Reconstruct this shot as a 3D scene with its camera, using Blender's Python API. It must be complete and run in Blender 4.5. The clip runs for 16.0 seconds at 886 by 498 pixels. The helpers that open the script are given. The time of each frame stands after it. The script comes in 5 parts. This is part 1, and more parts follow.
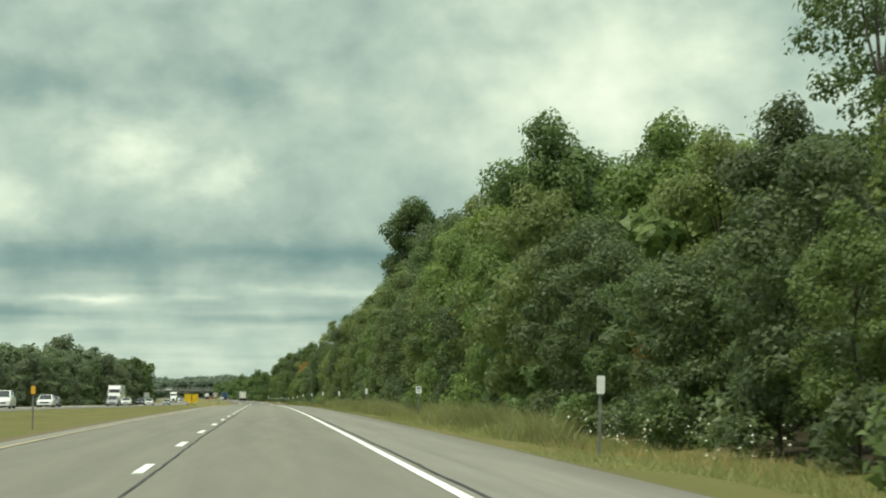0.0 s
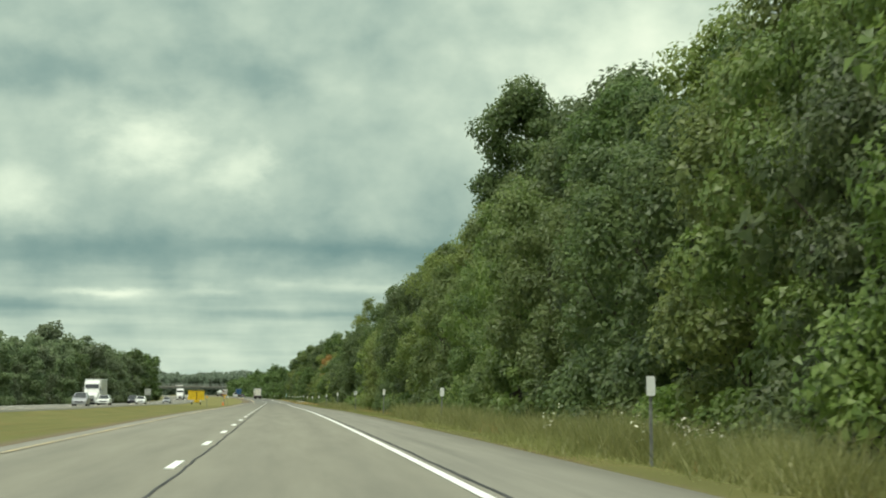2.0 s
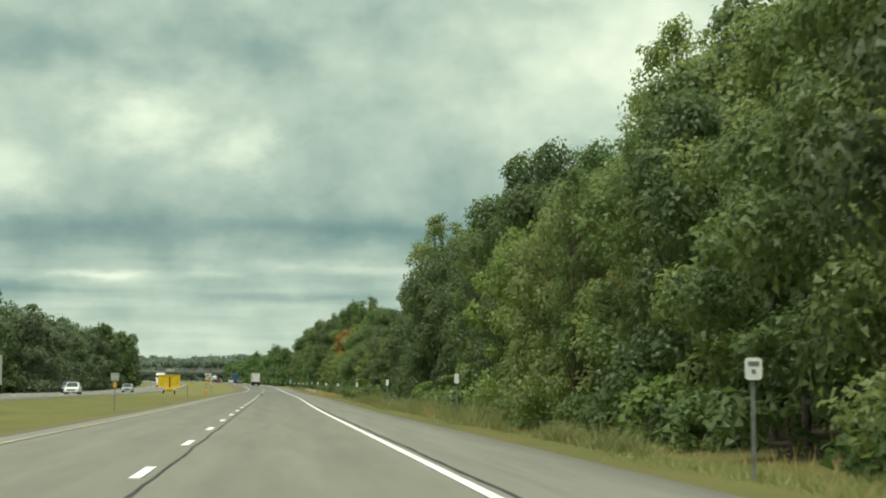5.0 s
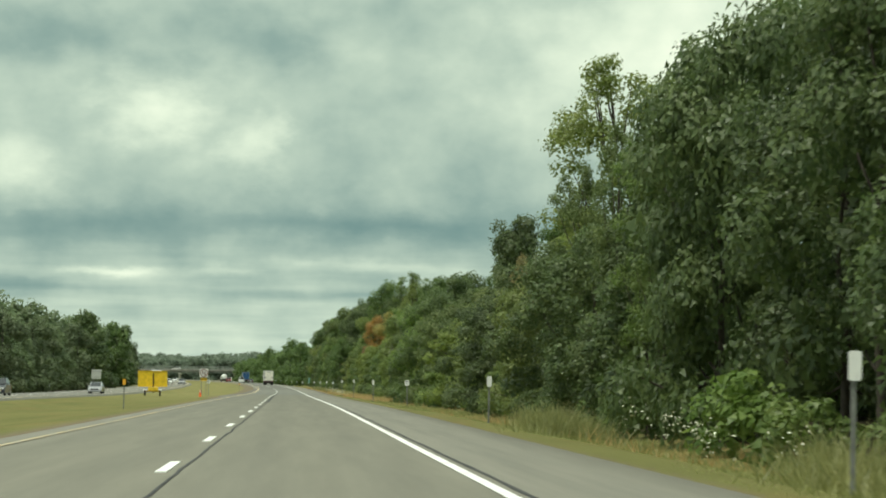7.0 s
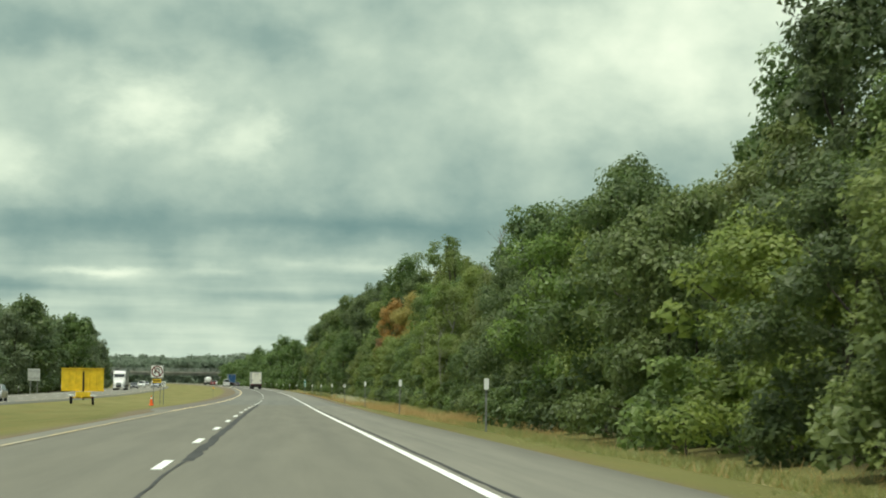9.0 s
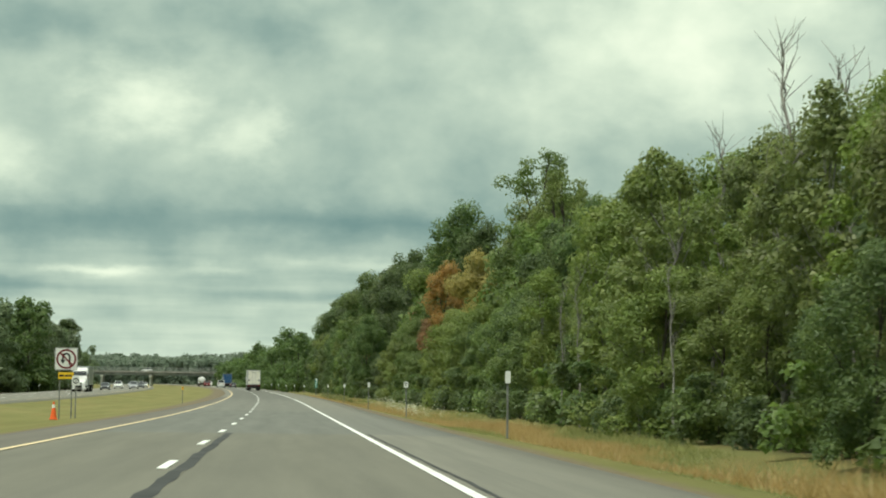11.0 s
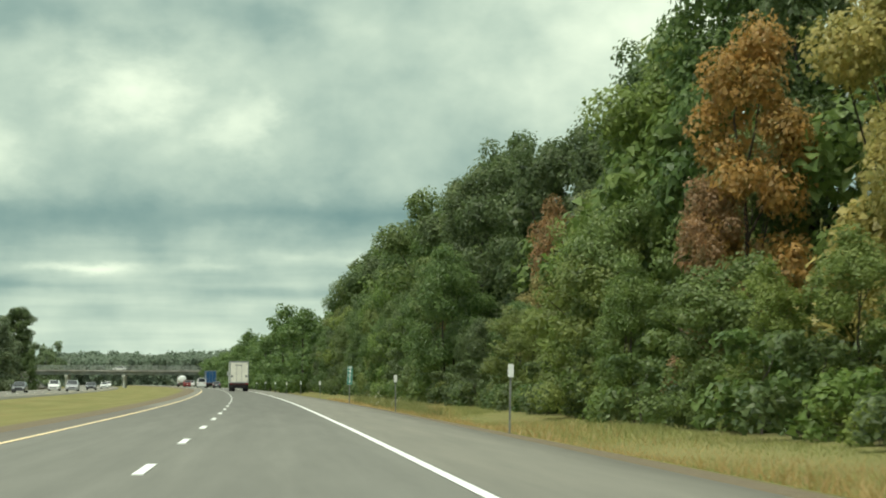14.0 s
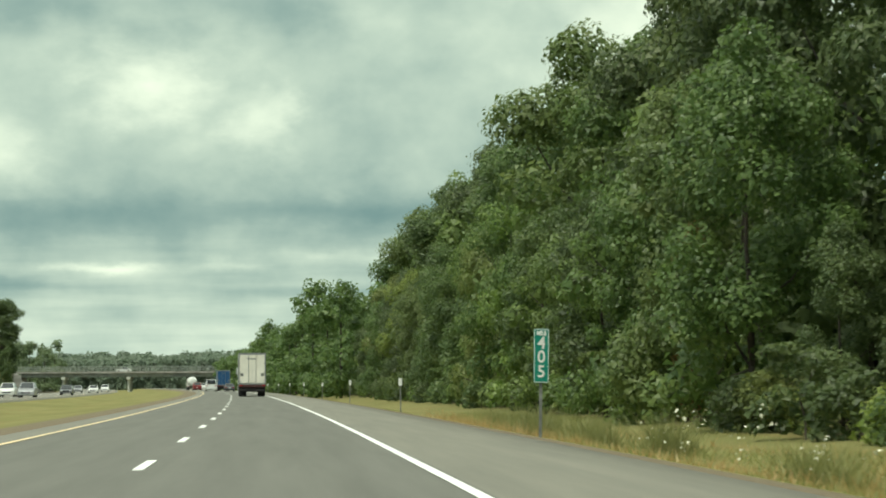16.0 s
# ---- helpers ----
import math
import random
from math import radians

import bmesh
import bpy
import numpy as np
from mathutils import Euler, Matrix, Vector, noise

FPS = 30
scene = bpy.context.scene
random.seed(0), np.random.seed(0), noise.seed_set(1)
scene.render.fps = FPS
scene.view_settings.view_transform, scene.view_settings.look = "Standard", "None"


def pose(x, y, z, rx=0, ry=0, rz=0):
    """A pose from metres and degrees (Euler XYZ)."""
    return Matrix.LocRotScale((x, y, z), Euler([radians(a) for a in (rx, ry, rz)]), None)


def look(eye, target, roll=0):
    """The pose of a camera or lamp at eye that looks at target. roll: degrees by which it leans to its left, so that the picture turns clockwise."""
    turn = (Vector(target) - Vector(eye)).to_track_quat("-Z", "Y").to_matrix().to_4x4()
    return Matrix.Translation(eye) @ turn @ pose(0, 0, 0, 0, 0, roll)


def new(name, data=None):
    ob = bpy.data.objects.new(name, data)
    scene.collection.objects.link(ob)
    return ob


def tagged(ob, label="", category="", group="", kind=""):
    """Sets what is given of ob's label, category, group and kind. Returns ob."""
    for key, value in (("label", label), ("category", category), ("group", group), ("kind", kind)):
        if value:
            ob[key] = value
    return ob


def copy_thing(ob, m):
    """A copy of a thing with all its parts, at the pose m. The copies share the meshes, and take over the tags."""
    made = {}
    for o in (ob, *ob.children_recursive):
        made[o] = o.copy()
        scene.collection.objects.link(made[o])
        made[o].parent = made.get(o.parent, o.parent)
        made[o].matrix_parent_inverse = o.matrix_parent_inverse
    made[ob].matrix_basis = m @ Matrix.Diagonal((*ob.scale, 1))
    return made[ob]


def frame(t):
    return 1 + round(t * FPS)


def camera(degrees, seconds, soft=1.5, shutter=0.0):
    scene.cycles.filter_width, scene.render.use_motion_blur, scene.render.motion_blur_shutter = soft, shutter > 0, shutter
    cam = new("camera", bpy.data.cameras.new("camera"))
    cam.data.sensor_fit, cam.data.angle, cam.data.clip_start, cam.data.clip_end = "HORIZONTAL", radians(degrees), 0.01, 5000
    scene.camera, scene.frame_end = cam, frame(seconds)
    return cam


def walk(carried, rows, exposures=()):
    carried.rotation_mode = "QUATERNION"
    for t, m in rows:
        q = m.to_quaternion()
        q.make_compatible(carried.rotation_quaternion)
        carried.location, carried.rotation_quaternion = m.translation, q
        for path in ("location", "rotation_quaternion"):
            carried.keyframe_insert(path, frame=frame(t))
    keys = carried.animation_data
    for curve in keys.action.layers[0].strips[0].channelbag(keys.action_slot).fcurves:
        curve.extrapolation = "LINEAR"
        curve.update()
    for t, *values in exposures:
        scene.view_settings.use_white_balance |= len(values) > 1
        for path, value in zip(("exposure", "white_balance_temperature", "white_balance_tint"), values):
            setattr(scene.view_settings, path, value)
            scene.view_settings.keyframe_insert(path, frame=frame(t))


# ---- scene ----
cam = camera(25.12, 16.0, soft=1.9, shutter=0.1)
# seconds, eye x, y, z, yaw, pitch, roll
ROWS = [
    (0.0, -0.18, -0.00, 0.917, -5.149, 4.158, 0.002),
    (0.5, -0.17, 19.56, 0.943, -5.096, 4.218, -0.054),
    (1.0, -0.14, 39.14, 0.954, -4.910, 4.210, -0.173),
    (1.5, -0.15, 58.74, 0.951, -4.743, 4.174, -0.250),
    (2.0, -0.18, 78.36, 0.935, -4.635, 4.105, -0.362),
    (2.5, -0.23, 98.00, 0.910, -4.540, 4.023, -0.327),
    (3.0, -0.30, 117.65, 0.877, -4.517, 3.928, -0.305),
    (5.5, -0.36, 216.97, 0.577, -4.561, 3.657, -0.470),
    (6.0, -0.48, 236.61, 0.473, -4.371, 3.609, -0.423),
    (6.5, -0.59, 256.23, 0.363, -4.239, 3.689, -0.523),
    (7.0, -0.72, 275.82, 0.263, -4.141, 3.704, -0.486),
    (7.5, -0.81, 295.41, 0.181, -4.158, 3.685, -0.520),
    (8.0, -0.89, 315.03, 0.110, -4.267, 3.740, -0.540),
    (10.5, -1.27, 412.83, -0.308, -4.430, 3.867, -0.689),
    (11.0, -1.46, 432.44, -0.407, -4.315, 3.888, -0.744),
    (11.5, -1.61, 452.04, -0.508, -4.150, 3.887, -0.795),
    (12.0, -1.75, 471.53, -0.616, -4.064, 3.917, -0.817),
    (12.5, -1.89, 491.01, -0.723, -4.096, 3.942, -0.842),
    (13.0, -1.95, 510.58, -0.817, -4.346, 3.890, -0.594),
    (13.5, -2.07, 530.16, -0.890, -4.441, 3.900, -0.332),
    (14.0, -2.18, 549.72, -0.944, -4.454, 3.862, -0.151),
    (14.5, -2.35, 569.31, -0.985, -4.340, 3.848, 0.072),
    (15.0, -2.60, 588.98, -1.018, -4.148, 3.905, 0.200),
    (15.3, -2.78, 600.77, -1.035, -4.076, 3.880, 0.343),
    (15.5, -2.87, 608.62, -1.045, -3.997, 3.886, 0.313),
    (16.0, -3.14, 628.23, -1.064, -3.811, 3.894, 0.298),
]
walk(cam, [(t, pose(x, y, z, 90 + pitch, 0, yaw) @ pose(0, 0, 0, 0, 0, -roll)) for t, x, y, z, yaw, pitch, roll in ROWS],
     exposures=[(0.0, 0.0, 6500, 6), (12.5, 0.0, 6500, 6), (14.0, 0.12, 6500, 6), (16.0, 0.12, 6500, 6)])

# ---------------------------------------------------------------- sky and sun
RNG = np.random.default_rng(7)


def nodes_of(tree):
    tree.nodes.clear()
    return tree


def nd(tree, kind, **values):
    """A shader node; values by socket name (underscores for spaces) or by attribute."""
    n = tree.nodes.new(kind)
    for key, value in values.items():
        if key.startswith("in_"):
            socket = n.inputs[int(key[3:])]
        else:
            socket = n.inputs.get(key.replace("_", " "))
        if isinstance(value, bpy.types.NodeSocket):
            tree.links.new(value, socket)
        else:
            socket.default_value = value
    return n


def maths(tree, op, a, b=0.0, clamp=False):
    n = nd(tree, "ShaderNodeMath", in_0=a, in_1=b)
    n.operation, n.use_clamp = op, clamp
    return n.outputs[0]


def ramp(tree, fac, stops):
    n = nd(tree, "ShaderNodeValToRGB", Fac=fac)
    while len(n.color_ramp.elements) < len(stops):
        n.color_ramp.elements.new(0.5)
    for e, (p, c) in zip(n.color_ramp.elements, stops):
        e.position, e.color = p, (*c, 1)
    return n.outputs[0]


def mixed(tree, fac, a, b, blend="MIX"):
    n = tree.nodes.new("ShaderNodeMix")
    n.data_type, n.blend_type = "RGBA", blend
    for i, value in ((0, fac), (6, a), (7, b)):
        if isinstance(value, bpy.types.NodeSocket):
            tree.links.new(value, n.inputs[i])
        elif i:
            n.inputs[i].default_value = (*value, 1)
        else:
            n.inputs[i].default_value = value
    return n.outputs[2]


def noise_of(tree, vector, scale, detail=4.0, rough=0.55):
    return nd(tree, "ShaderNodeTexNoise", Vector=vector, Scale=scale, Detail=detail, Roughness=rough).outputs[0]


SUN_UP, SUN_TURN = radians(66), radians(225)
world = bpy.data.worlds.new("overcast")
scene.world = world
world.use_nodes = True
wt = nodes_of(world.node_tree)
sky = wt.nodes.new("ShaderNodeTexSky")
sky.sky_type, sky.sun_disc, sky.sun_elevation, sky.sun_rotation = "NISHITA", False, SUN_UP, SUN_TURN
sky_bg = nd(wt, "ShaderNodeBackground", Color=sky.outputs[0], Strength=0.05)
up = nd(wt, "ShaderNodeSeparateXYZ", Vector=wt.nodes.new("ShaderNodeTexCoord").outputs["Generated"]).outputs[2]
cover = ramp(wt, up, [(0.0, (0.24, 0.29, 0.23)), (0.25, (0.38, 0.45, 0.36)), (1.0, (0.92, 1.00, 0.81))])
cover_bg = nd(wt, "ShaderNodeBackground", Color=cover, Strength=1.0)
both = wt.nodes.new("ShaderNodeAddShader")
wt.links.new(sky_bg.outputs[0], both.inputs[0])
wt.links.new(cover_bg.outputs[0], both.inputs[1])
wt.links.new(both.outputs[0], wt.nodes.new("ShaderNodeOutputWorld").inputs[0])

sun = new("sun", bpy.data.lights.new("sun", "SUN"))
sun.data.energy, sun.data.angle, sun.data.color = 2.8, radians(20), (1.0, 0.97, 0.86)
sun.matrix_world = look((0, 0, 0), (-math.sin(SUN_TURN) * math.cos(SUN_UP), -math.cos(SUN_TURN) * math.cos(SUN_UP), -math.sin(SUN_UP)))

# ---------------------------------------------------------------- materials


def material(name, colour, rough=0.7, metal=0.0, var=0.12, scale=4.0, bump=0.0, bump_scale=40.0, coat=0.0, spec=0.4):
    """Painted, metal or plastic surface with a little mottling and relief."""
    m = bpy.data.materials.new(name)
    m.use_nodes = True
    t = nodes_of(m.node_tree)
    co = t.nodes.new("ShaderNodeTexCoord").outputs["Object"]
    big = noise_of(t, co, scale, 5)
    dark, light = [c * (1 - var * 1.6) for c in colour], [min(1, c * (1 + var)) for c in colour]
    col = ramp(t, big, [(0.3, dark), (0.7, light)])
    p = nd(t, "ShaderNodeBsdfPrincipled", Base_Color=col, Roughness=rough, Metallic=metal, Coat_Weight=coat, Specular_IOR_Level=spec)
    if bump:
        b = nd(t, "ShaderNodeBump", Height=noise_of(t, co, bump_scale, 4), Strength=bump, Distance=0.02)
        t.links.new(b.outputs[0], p.inputs["Normal"])
    t.links.new(p.outputs[0], t.nodes.new("ShaderNodeOutputMaterial").inputs[0])
    return m


def leaf_material(name, dark, mid, light):
    """Foliage: each leaf its own shade, each tree its own cast, light passing through."""
    m = bpy.data.materials.new(name)
    m.use_nodes = True
    t = nodes_of(m.node_tree)
    island = t.nodes.new("ShaderNodeNewGeometry").outputs["Random Per Island"]
    tree_rand = t.nodes.new("ShaderNodeObjectInfo").outputs["Random"]
    co = t.nodes.new("ShaderNodeTexCoord").outputs["Object"]
    shift = nd(t, "ShaderNodeVectorMath", in_0=co, in_1=nd(t, "ShaderNodeCombineXYZ", X=maths(t, "MULTIPLY", tree_rand, 61.0), Y=maths(t, "MULTIPLY", tree_rand, 37.0)).outputs[0]).outputs[0]
    patch = noise_of(t, shift, 0.75, 3)
    cells = nd(t, "ShaderNodeTexVoronoi", Vector=mixed(t, 0.06, shift, nd(t, "ShaderNodeTexNoise", Vector=shift, Scale=6.0).outputs[1]), Scale=8.0)
    fleck = nd(t, "ShaderNodeSeparateColor", Color=cells.outputs["Color"]).outputs[0]
    mixv = maths(t, "ADD", maths(t, "MULTIPLY", island, 0.26), maths(t, "ADD", maths(t, "MULTIPLY", patch, 0.80), maths(t, "MULTIPLY", fleck, 0.16)))
    col = ramp(t, mixv, [(0.20, dark), (0.52, mid), (0.88, light)])
    hsv = nd(t, "ShaderNodeHueSaturation", Color=col,
             Hue=maths(t, "ADD", 0.487, maths(t, "MULTIPLY", tree_rand, 0.014)),
             Saturation=maths(t, "ADD", 0.96, maths(t, "MULTIPLY", tree_rand, 0.16)),
             Value=maths(t, "ADD", 0.92, maths(t, "MULTIPLY", tree_rand, 0.38)))
    relief = nd(t, "ShaderNodeBump", Height=maths(t, "SUBTRACT", fleck, cells.outputs["Distance"]), Strength=0.35, Distance=0.05)
    front = nd(t, "ShaderNodeBsdfPrincipled", Base_Color=hsv.outputs[0], Roughness=0.45, Specular_IOR_Level=0.45, Normal=relief.outputs[0])
    back = nd(t, "ShaderNodeBsdfTranslucent", Color=hsv.outputs[0])
    mix = nd(t, "ShaderNodeMixShader", Fac=0.46)
    t.links.new(front.outputs[0], mix.inputs[1])
    t.links.new(back.outputs[0], mix.inputs[2])
    t.links.new(mix.outputs[0], t.nodes.new("ShaderNodeOutputMaterial").inputs[0])
    return m


LEAF_MID = leaf_material("leaf_mid", (0.052, 0.088, 0.024), (0.108, 0.168, 0.044), (0.215, 0.280, 0.092))
LEAF_DARK = leaf_material("leaf_dark", (0.040, 0.070, 0.024), (0.078, 0.124, 0.040), (0.155, 0.210, 0.074))
LEAF_LIGHT = leaf_material("leaf_light", (0.070, 0.106, 0.027), (0.140, 0.196, 0.050), (0.255, 0.305, 0.102))
LEAF_OLIVE = leaf_material("leaf_olive", (0.068, 0.096, 0.024), (0.140, 0.190, 0.046), (0.262, 0.305, 0.095))
LEAF_RUST = leaf_material("leaf_rust", (0.080, 0.108, 0.036), (0.270, 0.180, 0.066), (0.470, 0.290, 0.110))
LEAF_GOLD = leaf_material("leaf_gold", (0.105, 0.140, 0.044), (0.265, 0.246, 0.084), (0.460, 0.385, 0.150))
# far leaves: greyer and lighter, with the haze of distance mixed into the colour
LEAF_FAR_HAZED = leaf_material("leaf_far_hazed", (0.084, 0.120, 0.060), (0.126, 0.172, 0.084), (0.186, 0.236, 0.118))
# skyline leaves: aerial haze put into the colour as pale, low-contrast greens
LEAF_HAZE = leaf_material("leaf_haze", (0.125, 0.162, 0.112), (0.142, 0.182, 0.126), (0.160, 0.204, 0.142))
GRASS_BLADE = leaf_material("grass_blade", (0.105, 0.122, 0.042), (0.215, 0.238, 0.086), (0.390, 0.395, 0.170))
GRASS_DRY = leaf_material("grass_dry", (0.230, 0.165, 0.066), (0.420, 0.300, 0.118), (0.560, 0.440, 0.210))
PETAL = material("petal_white", (0.72, 0.71, 0.54), 0.8)
BARK = material("bark", (0.075, 0.062, 0.048), 0.95, var=0.35, scale=3, bump=0.6, bump_scale=14)
BARK_PALE = material("bark_pale", (0.26, 0.25, 0.21), 0.95, var=0.3, scale=3, bump=0.5, bump_scale=14)
STEEL = material("galvanised_steel", (0.30, 0.31, 0.30), 0.45, 0.7, 0.15, 6)
BARE_SHEET = material("bare_aluminium_sheet", (0.48, 0.50, 0.46), 0.6, 0.15, 0.1, 3)
POST_GREY = material("weathered_post", (0.20, 0.21, 0.19), 0.7, 0.2, 0.25, 5)
WHITE_SHEET = material("white_reflective_sheet", (0.74, 0.76, 0.71), 0.5, 0, 0.05, 8)
AMBER_SHEET = material("amber_reflective_sheet", (0.75, 0.38, 0.03), 0.5, 0, 0.06, 8)
GREEN_SHEET = material("green_reflective_sheet", (0.005, 0.215, 0.150), 0.5, 0, 0.08, 6)
YELLOW_SHEET = material("yellow_sign_sheet", (0.80, 0.52, 0.02), 0.5, 0, 0.06, 6)
BLACK = material("black_print", (0.018, 0.017, 0.018), 0.6)
RED_PRINT = material("dark_red_print", (0.16, 0.012, 0.016), 0.55)
ORANGE = material("orange_plastic", (0.82, 0.13, 0.02), 0.55, 0, 0.1, 8)
YELLOW_PAINT = material("yellow_machine_paint", (0.72, 0.49, 0.02), 0.5, 0, 0.14, 2.5)
RUBBER = material("tyre_rubber", (0.022, 0.022, 0.022), 0.85)
RIM = material("wheel_rim", (0.42, 0.42, 0.42), 0.35, 0.8)
GLASS = material("tinted_glass", (0.016, 0.020, 0.022), 0.08, 0, 0.1, 2, spec=0.8)
LAMP_CLEAR = material("lamp_clear", (0.70, 0.71, 0.68), 0.15, 0, 0.1)
LAMP_RED = material("lamp_red", (0.30, 0.012, 0.010), 0.25)
CHROME = material("chrome", (0.6, 0.6, 0.6), 0.2, 1.0)
DARK_STEEL = material("dark_chassis_steel", (0.030, 0.029, 0.029), 0.7, 0.3, 0.3, 3)
PAINT_WHITE = material("white_vehicle_paint", (0.72, 0.73, 0.68), 0.35, 0, 0.05, 1.5, coat=0.3)
PAINT_SILVER = material("silver_vehicle_paint", (0.36, 0.37, 0.37), 0.35, 0.4, 0.06, 1.5, coat=0.3)
PAINT_GREY = material("grey_vehicle_paint", (0.10, 0.105, 0.11), 0.35, 0.3, 0.08, 1.5, coat=0.4)
PAINT_DARK = material("dark_vehicle_paint", (0.030, 0.032, 0.038), 0.3, 0.2, 0.1, 1.5, coat=0.5)
PAINT_RED = material("red_vehicle_paint", (0.21, 0.030, 0.028), 0.35, 0.1, 0.1, 1.5, coat=0.4)
PAINT_BLUE = material("blue_vehicle_paint", (0.020, 0.085, 0.200), 0.4, 0, 0.1, 1.5, coat=0.3)
TRAILER_DOOR = material("trailer_door_white", (0.80, 0.78, 0.66), 0.5, 0, 0.07, 1.2)
GIRDER = material("weathered_girder", (0.22, 0.235, 0.195), 0.8, 0.1, 0.2, 0.6, bump=0.2)
CONCRETE = material("bridge_concrete", (0.30, 0.29, 0.25), 0.9, 0, 0.2, 0.5, bump=0.3, bump_scale=6)
PAINT_LINE = material("white_line_paint", (0.82, 0.83, 0.77), 0.7, 0, 0.12, 3)
PALE_RAIL = material("pale_bridge_rail", (0.30, 0.33, 0.28), 0.7, 0, 0.12, 2)
PIER = material("pale_pier_concrete", (0.50, 0.50, 0.43), 0.9, 0, 0.14, 0.5, bump=0.3, bump_scale=6)
RUST_STEEL = material("rusty_chassis_steel", (0.075, 0.034, 0.030), 0.75, 0.2, 0.3, 3)
SEAL = material("joint_sealant", (0.045, 0.045, 0.042), 0.75, 0, 0.35, 1.2)


def line_paint(name, colour, worn, wear):
    """Road paint with scuffs where the surface shows through."""
    m = bpy.data.materials.new(name)
    m.use_nodes = True
    t = nodes_of(m.node_tree)
    co = t.nodes.new("ShaderNodeTexCoord").outputs["Object"]
    n1 = noise_of(t, co, 1.7, 6, 0.7)
    n2 = noise_of(t, co, 0.09, 2)
    w = ramp(t, maths(t, "ADD", n1, maths(t, "MULTIPLY", n2, 0.35)), [(0.45 + wear, (0, 0, 0)), (0.72 + wear, (1, 1, 1))])
    p = nd(t, "ShaderNodeBsdfPrincipled", Base_Color=mixed(t, w, colour, worn), Roughness=0.75)
    t.links.new(p.outputs[0], t.nodes.new("ShaderNodeOutputMaterial").inputs[0])
    return m


YELLOW_LINE = line_paint("yellow_line_paint", (0.78, 0.62, 0.36), (0.46, 0.42, 0.31), 0.25)
YELLOW_WORN = line_paint("worn_yellow_line_paint", (0.52, 0.40, 0.20), (0.33, 0.31, 0.23), 0.05)


def uv_parts(t):
    uv = t.nodes.new("ShaderNodeUVMap").outputs[0]
    s = nd(t, "ShaderNodeSeparateXYZ", Vector=uv)
    return uv, s.outputs[0], s.outputs[1]


def band(t, value, a, b, soft):
    """1 where value lies between a and b, with soft ends."""
    lo = nd(t, "ShaderNodeMapRange", Value=value, From_Min=a - soft, From_Max=a + soft)
    hi = nd(t, "ShaderNodeMapRange", Value=value, From_Min=b - soft, From_Max=b + soft)
    return maths(t, "SUBTRACT", lo.outputs[0], hi.outputs[0], True)


